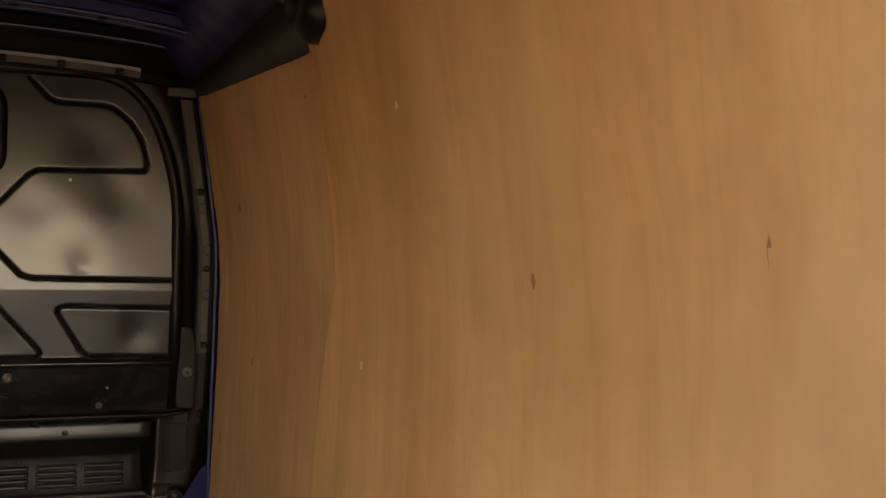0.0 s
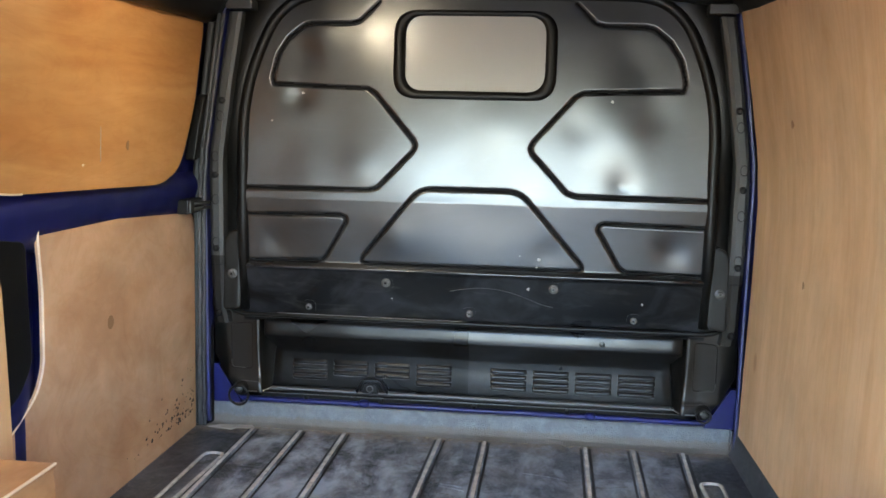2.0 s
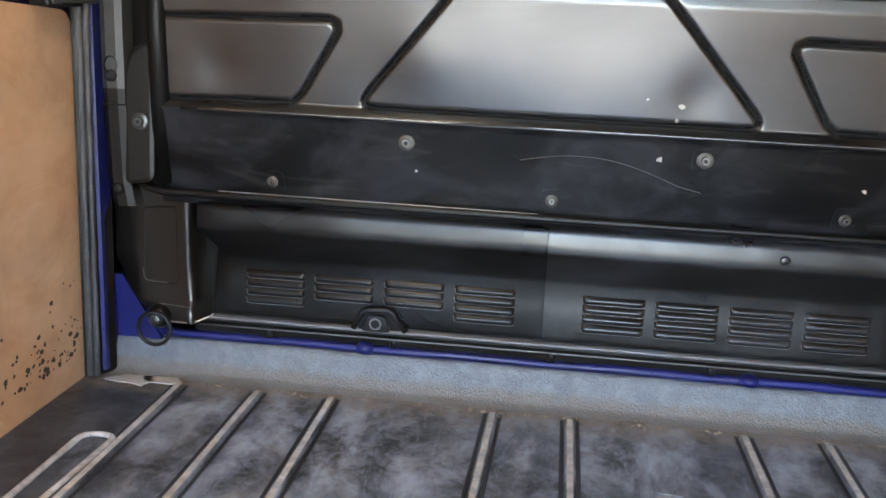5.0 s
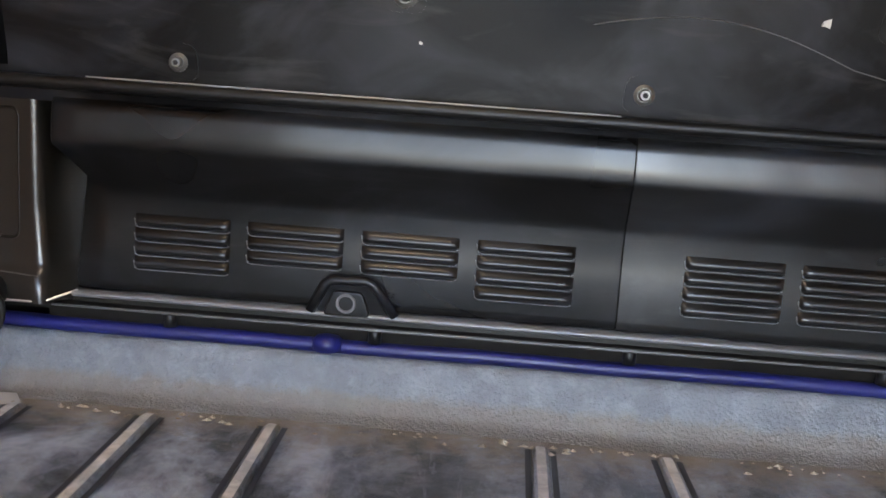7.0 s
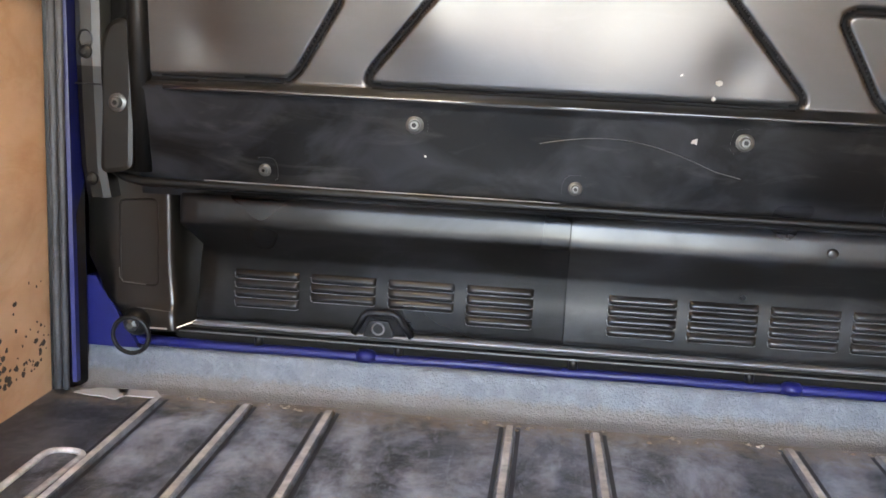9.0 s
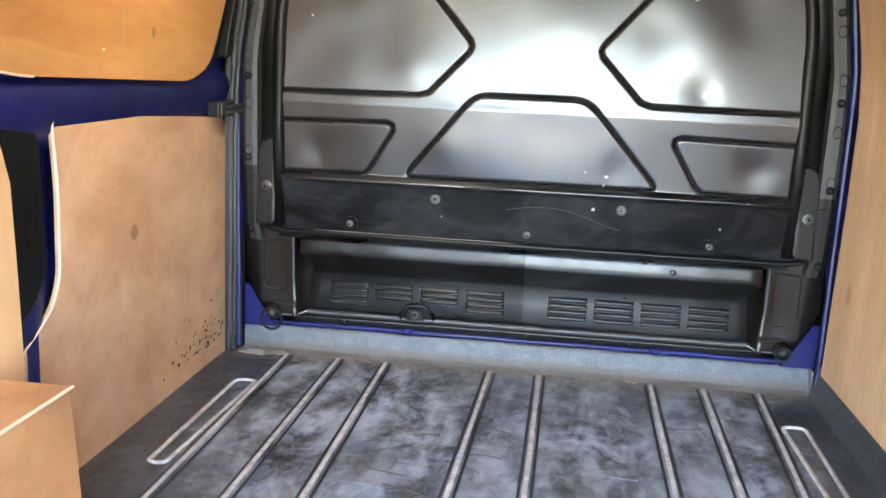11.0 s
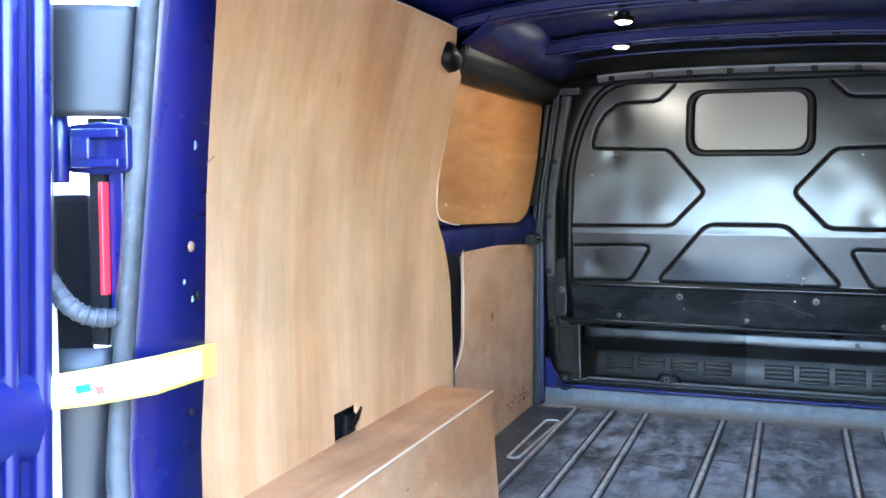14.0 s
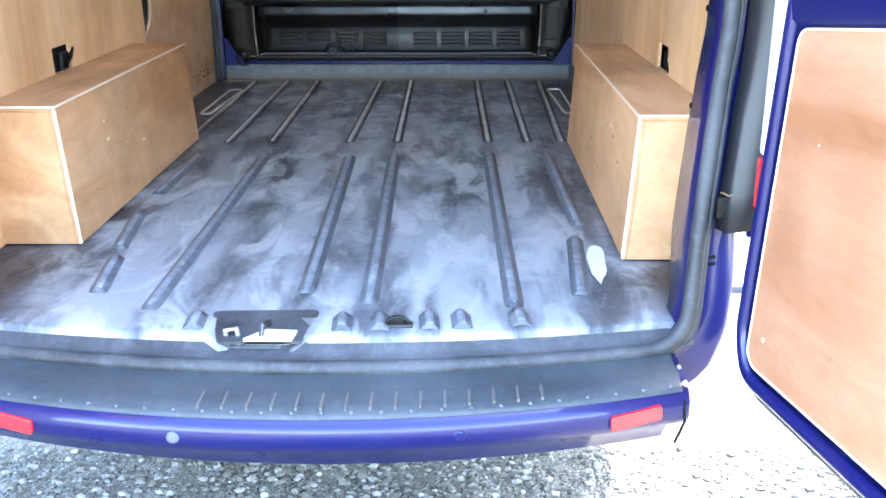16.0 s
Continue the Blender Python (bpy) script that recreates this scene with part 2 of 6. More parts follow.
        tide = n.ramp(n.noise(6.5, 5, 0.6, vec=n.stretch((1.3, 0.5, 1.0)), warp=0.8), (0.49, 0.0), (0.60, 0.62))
        col = n.mix(n.mix(skylit, 0.0, tide), col, (0.48, 0.488, 0.475))
        grey = n.ramp(n.noise(6.0, 8, 0.68, vec=n.stretch((1.2, 0.8, 1.0)), warp=0.4), (0.42, 0.0), (0.60, 0.85))
        col = n.mix(n.mix(fore, 0.0, grey), col, (0.385, 0.43, 0.51))
        black = n.ramp(n.noise(5.2, 7, 0.6, vec=n.stretch((1.6, 0.6, 1.0)), warp=0.3), (0.49, 0.0), (0.61, 0.72))
        col = n.mix(n.mix(fore, 0.0, black), col, tuple(c * 0.7 for c in dark))
        chalk = n.ramp(n.noise(24, 7, 0.7, warp=0.5), (0.46, 0.0), (0.80, 0.5))
        col = n.mix(n.mix(fore, 0.0, chalk), col, (0.36, 0.36, 0.365))
        for k, st in enumerate(((6.0, 0.6, 1.0), (3.0, 2.0, 1.0))):
            line = n.ramp(n.noise(9 + 2 * k, 3, 0.5, vec=n.stretch(st), warp=1.2), (0.62, 0.0), (0.64, 0.4), (0.66, 0.0))
            col = n.mix(line, col, tuple(min(1, c * 1.7) for c in pale))
        # darken once more along the side boxes
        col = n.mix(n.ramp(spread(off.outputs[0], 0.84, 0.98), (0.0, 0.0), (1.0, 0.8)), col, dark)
        # brown soil along the front fold
        dirt = n.ramp(shifted(n.noise(28, 7, 0.75, warp=0.5), 0.34), (0.08, 0.0), (0.17, 0.8))
        col = n.mix(dirt, col, (0.22, 0.175, 0.12))
        rough_by = fine
    if hem:
        zz = n.t.nodes.new("ShaderNodeSeparateXYZ")
        n.t.links.new(n.co, zz.inputs[0])
        rise = n.t.nodes.new("ShaderNodeMath")
        rise.operation = "MULTIPLY_ADD"
        n.t.links.new(n.noise(22, 7, 0.75, warp=0.6), rise.inputs[0])
        rise.inputs[1].default_value = -0.042
        n.t.links.new(zz.outputs["Z"], rise.inputs[2])
        col = n.mix(n.ramp(rise.outputs[0], (0.0, 0.6), (0.012, 0.0)), col, (0.13, 0.105, 0.075))
    n.put(col, "Base Color")
    n.put(n.ramp(rough_by, (0.35, rough - 0.12), (0.7, rough + 0.15)), "Roughness")
    n.bump(n.noise(230, 3, 0.55) if hem else n.noise(70, 8, 0.8), 0.8 if hem else 0.5, 0.003)
    return m


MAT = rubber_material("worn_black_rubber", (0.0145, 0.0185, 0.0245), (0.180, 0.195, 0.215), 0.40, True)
LEDGE = rubber_material("grey_grained_rubber", (0.098, 0.110, 0.126), (0.162, 0.178, 0.197), 0.5, grain=5.0, hem=True)
STEP = rubber_material("grey_step_plastic", (0.032, 0.042, 0.050), (0.07, 0.082, 0.09), 0.42)
PALE_STUD = material("pale_plastic_stud", (0.12, 0.125, 0.16), 0.5)
PLY_REAR = ply_material("plywood_scratched", (0.50, 0.268, 0.155), (0.42, 0.20, 0.10), (2.0, 0.45, 2.0), 0.45)
RIB_WORN = rubber_material("scuffed_rib_rubber", (0.34, 0.33, 0.31), (0.74, 0.70, 0.64), 0.55, grain=6.0)
SEAL = rubber_material("door_seal_rubber", (0.025, 0.027, 0.03), (0.09, 0.093, 0.097), 0.5)
PLUG = material("tan_plug", (0.17, 0.10, 0.05), 0.6)
MUD = material("dried_mud", (0.25, 0.21, 0.155), 0.9)
# rear ribs: highlight on the tops and shade on the flanks, painted
RIB_SHEEN = rubber_material("painted_rib_sheen", (0.13, 0.145, 0.165), (0.36, 0.385, 0.41), 0.45, grain=3.0)
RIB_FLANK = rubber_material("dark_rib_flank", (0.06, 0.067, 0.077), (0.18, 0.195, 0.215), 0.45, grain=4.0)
GROOVE_SHADE = material("painted_groove_shade", (0.030, 0.033, 0.040), 0.5)
SILL = rubber_material("dark_sill_rubber", (0.03, 0.033, 0.037), (0.10, 0.105, 0.115), 0.5)
SCUFF = material("pale_scuff", (0.42, 0.40, 0.37), 0.7)
RED_LENS = material("red_lens", (0.65, 0.02, 0.03), 0.15, coat=1.0)
CLEAR_LENS = material("clear_lens", (0.85, 0.85, 0.85), 0.12, coat=1.0)
YELLOW = material("yellow_plastic", (0.85, 0.62, 0.08), 0.45)
LABEL_WHITE = material("white_label", (0.82, 0.80, 0.74), 0.5)
TEAL = material("teal_ink", (0.05, 0.5, 0.5), 0.5)
RED_INK = material("red_ink", (0.6, 0.08, 0.05), 0.5)
WHITE_PLATE = material("white_plastic", (0.75, 0.74, 0.70), 0.4)
LAMP = material("lamp_diffuser", (1, 1, 1), 0.4)
LAMP.node_tree.nodes["Principled BSDF"].inputs["Emission Color"].default_value = (1.0, 0.86, 0.62, 1)
LAMP.node_tree.nodes["Principled BSDF"].inputs["Emission Strength"].default_value = 14.0


def gravel_material(name, lo, hi, scale):
    m = material(name, lo, 0.9, spec=0.25)
    n = Nodes(m)
    cell = n.t.nodes.new("ShaderNodeTexVoronoi")
    cell.inputs["Scale"].default_value = scale
    n.t.links.new(n.co, cell.inputs["Vector"])
    tone = n.mix(n.ramp(cell.outputs["Color"], (0.1, 0.0), (0.9, 1.0)), lo, hi)
    damp = n.ramp(n.noise(1.1, 5, 0.6), (0.35, 0.65), (0.65, 1.0))
    n.put(n.mix(1.0, tone, damp, "MULTIPLY"), "Base Color")
    n.bump(cell.outputs["Distance"], 0.8, 0.01)
    return m


GRAVEL = gravel_material("gravel_ground", (0.10, 0.09, 0.07), (0.235, 0.222, 0.19), 120)


def stone_material():
    m = material("gravel_stone", (0.4, 0.4, 0.4), 0.85)
    n = Nodes(m)
    g = n.t.nodes.new("ShaderNodeNewGeometry")
    tone = n.ramp(g.outputs["Random Per Island"], (0.0, (0.07, 0.062, 0.048)), (0.6, (0.17, 0.16, 0.132)), (0.92, (0.27, 0.26, 0.235)), (1.0, (0.42, 0.41, 0.385)))
    n.put(n.mix(0.4, tone, n.ramp(n.noise(120, 4), (0.3, 0.6), (0.7, 1.0)), "MULTIPLY"), "Base Color")
    return m


STONE = stone_material()


# ---- mesh helpers ----
def part(name, bm, mat, parent=None, label="", smooth=False):
    me = bpy.data.meshes.new(name)
    bm.to_mesh(me)
    bm.free()
    me.materials.append(mat)
    if smooth:
        for p in me.polygons:
            p.use_smooth = True
    ob = new(name, me)
    if parent is not None:
        ob.parent = parent
    if label:
        ob["label"] = label
    return ob


def thing(name, label, category, group="", kind=""):
    return tagged(new(name), label, category, group, kind)


def box(x0, x1, y0, y1, z0, z1, bevel=0.0, bm=None):
    own = bmesh.new()
    vs = [own.verts.new((x, y, z)) for x in (x0, x1) for y in (y0, y1) for z in (z0, z1)]
    for f in ((0, 1, 3, 2), (4, 6, 7, 5), (0, 4, 5, 1), (2, 3, 7, 6), (0, 2, 6, 4), (1, 5, 7, 3)):
        own.faces.new([vs[i] for i in f])
    bmesh.ops.recalc_face_normals(own, faces=own.faces)
    if bevel:
        bmesh.ops.bevel(own, geom=own.edges[:], offset=bevel, segments=2, profile=0.6, affect="EDGES")
    return join(bm, own)


def join(bm, own):
    if bm is None:
        return own
    me = bpy.data.meshes.new("tmp")
    own.to_mesh(me)
    own.free()
    bm.from_mesh(me)
    bpy.data.meshes.remove(me)
    return bm


def rounded(pts, r, n=5):
    """A closed 2D outline with its corners rounded."""
    out = []
    count = len(pts)
    for i in range(count):
        p, a, b = (Vector(pts[i]), Vector(pts[i - 1]), Vector(pts[(i + 1) % count]))
        rr = min(r, 0.45 * (a - p).length, 0.45 * (b - p).length)
        s, e = p + (a - p).normalized() * rr, p + (b - p).normalized() * rr
        for k in range(n + 1):
            u = k / n
            out.append((s * (1 - u) ** 2 + p * 2 * u * (1 - u) + e * u * u))
    return [tuple(v) for v in out]


def slab(outline, place, depth, bevel=0.0, bm=None):
    """A plate: a 2D outline laid into space by place(u, v, d), d running from 0 to depth."""
    own = bmesh.new()
    a = [own.verts.new(place(u, v, 0.0)) for u, v in outline]
    b = [own.verts.new(place(u, v, depth)) for u, v in outline]
    top = own.faces.new(a)
    own.faces.new(list(reversed(b)))
    k = len(a)
    for i in range(k):
        own.faces.new((a[i], b[i], b[(i + 1) % k], a[(i + 1) % k]))
    bmesh.ops.recalc_face_normals(own, faces=own.faces)
    if bevel:
        edges = [e for e in own.edges if len(e.link_faces) == 2 and any(len(f.verts) > 4 for f in e.link_faces) and not all(len(f.verts) > 4 for f in e.link_faces)]
        bmesh.ops.bevel(own, geom=edges, offset=bevel, segments=2, profile=0.6, affect="EDGES")
    return join(bm, own)


def tube(pts, r, sides=8, closed=False, bm=None, flat=1.0, up=(0, 0, 1)):
    """A round bar along points; flat squeezes it across the direction up."""
    own = bmesh.new()
    pts = [Vector(p) for p in pts]
    rings = []
    count = len(pts)
    for i, p in enumerate(pts):
        if closed:
            d = (pts[(i + 1) % count] - pts[i - 1]).normalized()
        else:
            d = (pts[min(i + 1, count - 1)] - pts[max(i - 1, 0)]).normalized()
        if i == 0:
            u = Vector(up)
            if abs(u.dot(d)) > 0.95:
                u = Vector((1, 0, 0))
            s = d.cross(u).normalized()
        else:
            s = (s - d * s.dot(d)).normalized()
        w = s.cross(d).normalized()
        rings.append([own.verts.new(p + s * r * math.cos(2 * math.pi * k / sides) + w * r * flat * math.sin(2 * math.pi * k / sides)) for k in range(sides)])
    for i in range(count if closed else count - 1):
        a, b = rings[i], rings[(i + 1) % count]
        for k in range(sides):
            own.faces.new((a[k], a[(k + 1) % sides], b[(k + 1) % sides], b[k]))
    if not closed:
        own.faces.new(rings[0][::-1])
        own.faces.new(rings[-1])
    bmesh.ops.recalc_face_normals(own, faces=own.faces)
    return join(bm, own)


def lathe(profile, m, sides=16, bm=None):
    """Turns (radius, height) pairs round the z axis of the pose m."""
    own = bmesh.new()
    rings = [[own.verts.new(m @ Vector((max(r, 1e-4) * math.cos(2 * math.pi * k / sides), max(r, 1e-4) * math.sin(2 * math.pi * k / sides), h))) for k in range(sides)] for r, h in profile]
    for a, b in zip(rings, rings[1:]):
        for k in range(sides):
            own.faces.new((a[k], a[(k + 1) % sides], b[(k + 1) % sides], b[k]))
    own.faces.new(rings[0][::-1])
    own.faces.new(rings[-1])
    bmesh.ops.recalc_face_normals(own, faces=own.faces)
    return join(bm, own)


def sheet(rows, skip=None, thick=0.0):
    """A sheet from rows of points of equal count; skip(i, j) leaves a cell open; thick gives it depth."""
    bm = bmesh.new()
    vs = [[bm.verts.new(p) for p in row] for row in rows]
    for i in range(len(vs) - 1):
        for j in range(len(vs[0]) - 1):
            if skip is None or not skip(i, j):
                bm.faces.new((vs[i][j], vs[i][j + 1], vs[i + 1][j + 1], vs[i + 1][j]))
    loose = [v for v in bm.verts if not v.link_faces]
    bmesh.ops.delete(bm, geom=loose, context="VERTS")
    bmesh.ops.recalc_face_normals(bm, faces=bm.faces)
    if thick:
        bmesh.ops.solidify(bm, geom=bm.faces[:], thickness=thick)
        bmesh.ops.recalc_face_normals(bm, faces=bm.faces)
    return bm


def interp(x, table):
    return float(np.interp(x, [a for a, _ in table], [b for _, b in table]))


# ---- the ground outside ----
GROUND = -0.56


def ground():
    bm = bmesh.new()
    ext = [-400, -60, -14, -7] + [-5.4 + 0.12 * i for i in range(24)] + [-2.3, 0, 4, 12, 60, 400]
    exx = [-400, -60, -12, -5] + [-2.4 + 0.12 * i for i in range(40)] + [5, 12, 60, 400]
    rows = []
    for y in ext:
        row = []
        for x in exx:
            h = 0.012 * noise.noise((x * 2.3, y * 2.3, 0)) if -5.6 < y < -2 and -2.5 < x < 2.5 else 0.0
            row.append((x, y, GROUND + h))
        rows.append(row)
    g = part("ground", sheet(rows), GRAVEL, None, smooth=True)
    tagged(g, "grey-brown gravel yard surface behind the van", "ground", kind="structure")
    rng = random.Random(5)
    verts, faces = [], []
    for _ in range(24000):
        x, y = rng.uniform(-1.5, 1.6), rng.uniform(-4.5, -2.6)
        s = rng.choice((0.003, 0.004, 0.004, 0.005, 0.005, 0.006, 0.007, 0.009, 0.012))
        z = GROUND + 0.012 * noise.noise((x * 2.3, y * 2.3, 0)) + s * 0.15
        b = len(verts)
        turn = rng.uniform(0, 6.28)
        for lat, k in ((-0.6, 4), (0.35, 4)):
            for i in range(k):
                a = turn + 2 * math.pi * (i + 0.5 * (lat > 0)) / k
                rr = s * rng.uniform(0.7, 1.25)
                verts.append((x + rr * math.cos(a), y + rr * math.sin(a) * 0.8, z + s * lat * rng.uniform(0.7, 1.0)))
        verts.append((x, y, z + s * rng.uniform(0.5, 0.75)))
        for i in range(4):
            faces.append((b + i, b + (i + 1) % 4, b + 4 + i))
            faces.append((b + (i + 1) % 4, b + 4 + (i + 1) % 4, b + 4 + i))
            faces.append((b + 4 + i, b + 4 + (i + 1) % 4, b + 8))
    me = bpy.data.meshes.new("gravel")
    me.from_pydata(verts, [], faces)
    me.materials.append(STONE)
    tagged(new("gravel", me), "loose grey and buff gravel stones on the yard", "gravel", kind="stuff")


ground()


# ---- van shell: floor pan, sides, roof, ends ----
def side_x(y, z):
    """Half width of the steel side, drawn in towards the rear corner."""
    wide = interp(z, [(-0.4, 0.95), (0.3, 0.975), (0.85, 0.985), (1.2, 0.94), (1.45, 0.86)])
    near = interp(z, [(-0.4, 0.885), (0.3, 0.893), (0.85, 0.91), (1.2, 0.882), (1.45, 0.81)])
    u = min(1.0, max(0.0, (-y - 2.4) / 0.4))
    return wide + (near - wide) * u


def shell():
    zs = [-0.12, 0.0, 0.3, 0.6, 0.85, 1.05, 1.25, 1.4, 1.5]
    for sx, name, word in ((1, "wall_right", "offside"), (-1, "wall_left", "nearside")):
        ys = [0.35, 0.1, -0.5, -1.0, -1.5, -2.0, -2.4, -2.55, -2.7, -2.77]
        rows = [[(sx * side_x(y, z), y, z) for y in ys] for z in zs]
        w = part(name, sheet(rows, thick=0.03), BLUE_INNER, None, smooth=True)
        tagged(w, "dark blue painted steel van side behind plywood lining", "wall", kind="structure")
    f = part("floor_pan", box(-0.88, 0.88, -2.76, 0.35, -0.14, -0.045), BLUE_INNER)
    tagged(f, "blue painted steel load floor under the rubber mat", "floor", kind="structure")
    # roof skin, with its crown
    ys = [0.35 - 0.1 * i for i in range(33)]
    rows = []
    for i in range(25):
        x = -0.9 + 0.075 * i
        rows.append([(x, y, 1.575 - 0.09 * (abs(x) / 0.9) ** 3 + 0.006 * math.cos(y * 20.9) * (abs(x) < 0.7)) for y in ys])
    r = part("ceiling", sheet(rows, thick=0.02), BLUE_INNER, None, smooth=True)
    tagged(r, "unlined dark blue steel van roof", "ceiling", kind="structure")
    c = part("wall_front", box(-0.97, 0.97, 0.30, 0.33, -0.1, 1.6), BLACK_HOLE)
    tagged(c, "dark closed cab side behind the bulkhead", "wall", kind="structure")


shell()


def roof_bow(y, z, width, label):
    """A hat-section steel bow across the roof."""
    bow = thing("roof_bow", label, "roof bow", "roof bows", "structure")
    prof = [(-width, 0.03), (-width * 0.72, 0.028), (-width * 0.5, 0.0), (width * 0.5, 0.0), (width * 0.72, 0.028), (width, 0.03)]
    rows = []
    for i in range(21):
        x = -0.80 + 0.08 * i
        drop = -0.055 * (abs(x) / 0.8) ** 3
        rows.append([(x, y + a, z + b + drop) for a, b in prof])
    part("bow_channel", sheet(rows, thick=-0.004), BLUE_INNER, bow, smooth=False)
    for a in (-0.5, 0.5):
        part("bow_edge", tube([(-0.8 + 0.08 * i, y + a * width, z + 0.001 - 0.055 * (abs(-0.8 + 0.08 * i) / 0.8) ** 3) for i in range(21)], 0.006, 8), BLUE, bow, "glossy blue bow edge", smooth=True)
    for i in range(6):
        x = -0.5 + 0.2 * i
        part("bow_hole", lathe([(0.013, 0.0), (0.013, 0.002)], pose(x, y, z - 0.0035 - 0.055 * (abs(x) / 0.8) ** 3), 12), BLACK_HOLE, bow)
    return bow


roof_bow(-0.62, 1.50, 0.075, "blue steel roof bow behind the bulkhead header")
roof_bow(-1.35, 1.505, 0.07, "blue steel roof bow across mid roof")
roof_bow(-2.1, 1.505, 0.07, "blue steel roof bow towards the rear doors")


def roof_header():
    """The rail over the bulkhead with its clipped silver seam."""
    h = thing("roof_header", "blue roof header rail with silver clipped seam strip", "roof rail", kind="structure")
    rows = []
    for i in range(25):
        x = -0.84 + 0.07 * i
        d = -0.05 * (abs(x) / 0.84) ** 3
        rows.append([(x, y, z + d) for y, z in ((0.10, 1.43), (-0.02, 1.435), (-0.035, 1.455), (-0.09, 1.475), (-0.17, 1.50), (-0.23, 1.545))])
    part("rail", sheet(rows, thick=0.006), BLACK_TRIM, h, smooth=False)
    for y, z, r in ((-0.088, 1.474, 0.006), (-0.205, 1.515, 0.008)):
        part("blue_fold", tube([(-0.8 + 0.08 * i, y, z - 0.05 * (abs(-0.8 + 0.08 * i) / 0.84) ** 3) for i in range(21)], r, 8), BLUE, h, "blue painted fold", smooth=True)
    rows = []
    for i in range(25):
        x = -0.62 + 1.24 * i / 24
        d = -0.05 * (abs(x) / 0.84) ** 3
        rows.append([(x, y, z + d) for y, z in ((-0.03, 1.436), (-0.042, 1.44), (-0.06, 1.452), (-0.064, 1.462))])
    part("seam_strip", sheet(rows, thick=0.003), CLIP_STEEL, h, "dull silver seam strip")
    for i in range(8):
        x = -0.56 + 0.16 * i
        part("clip", box(x - 0.012, x + 0.012, -0.064, -0.045, 1.43 - 0.05 * (abs(x) / 0.84) ** 3, 1.452 - 0.05 * (abs(x) / 0.84) ** 3, 0.003), BLACK_TRIM, h)


roof_header()


def cant_rail(sx, tail):
    """Black trim along the roof edge, with its rounded rear end."""
    c = thing("cant_rail", "black trim over the roof edge with rounded end cap", "roof trim", "roof edge trims", "structure")
    rows = []
    for i in range(15):
        y = 0.02 - (tail + 0.01) * i / 14
        rows.append([(sx * a, y, b) for a, b in ((0.90, 1.33), (0.84, 1.335), (0.805, 1.365), (0.775, 1.41), (0.70, 1.47), (0.66, 1.53))])
    part("rail_cover", sheet([r[:4] for r in rows], thick=0.01), BLACK_TRIM, c, smooth=True)
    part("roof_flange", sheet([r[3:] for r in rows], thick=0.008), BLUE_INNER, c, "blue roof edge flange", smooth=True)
    part("end_cap", lathe([(0.0, -0.05), (0.026, -0.045), (0.037, -0.02), (0.038, 0.05), (0.03, 0.065), (0.0, 0.07)], pose(sx * 0.81, -tail, 1.365, 75, 0, 0), 18), BLACK_TRIM, c, smooth=True)
    part("end_bolt", lathe([(0.012, 0.0), (0.012, 0.008), (0.006, 0.012)], pose(sx * 0.765, 0.03 - tail, 1.40, 0, -sx * 70, 0), 10), CHROME, c)


cant_rail(1, 1.555)
cant_rail(-1, 1.405)


def roof_lamp(x, y, z):
    l = thing("roof_lamp", "small lit interior lamp with warm white diffuser", "lamp", "roof lamps")
    m = pose(x, y, z)
    part("bezel", lathe([(0.034, 0.012), (0.036, 0.0), (0.030, -0.004), (0.027, -0.002)], m, 20), BLACK_TRIM, l, smooth=True)
    part("diffuser", lathe([(0.026, 0.004), (0.026, -0.003), (0.018, -0.009), (0.006, -0.011)], m, 20), LAMP, l, smooth=True)
    part("stem", lathe([(0.02, 0.01), (0.02, 0.06)], m, 12), BLACK_TRIM, l)
    return l


roof_lamp(-0.426, -0.62, 1.485)
# added glow for the bright spot above the first, built as a second lamp
roof_lamp(-0.365, -0.93, 1.525)


# ---- rear doorway ----
def rear_y(x, z):
    return -3.165 + 0.16 * min(x * x, 0.6) + interp(z, [(0.0, 0.0), (0.2, 0.045), (0.5, 0.08), (0.8, 0.09), (1.6, 0.115)])


def offside_set(z):
    """The offside jamb stands closer in low down and leans out above."""
    return interp(z, [(-0.05, -0.020), (0.46, -0.022), (0.65, 0.002), (0.85, 0.022), (1.4, 0.022)])


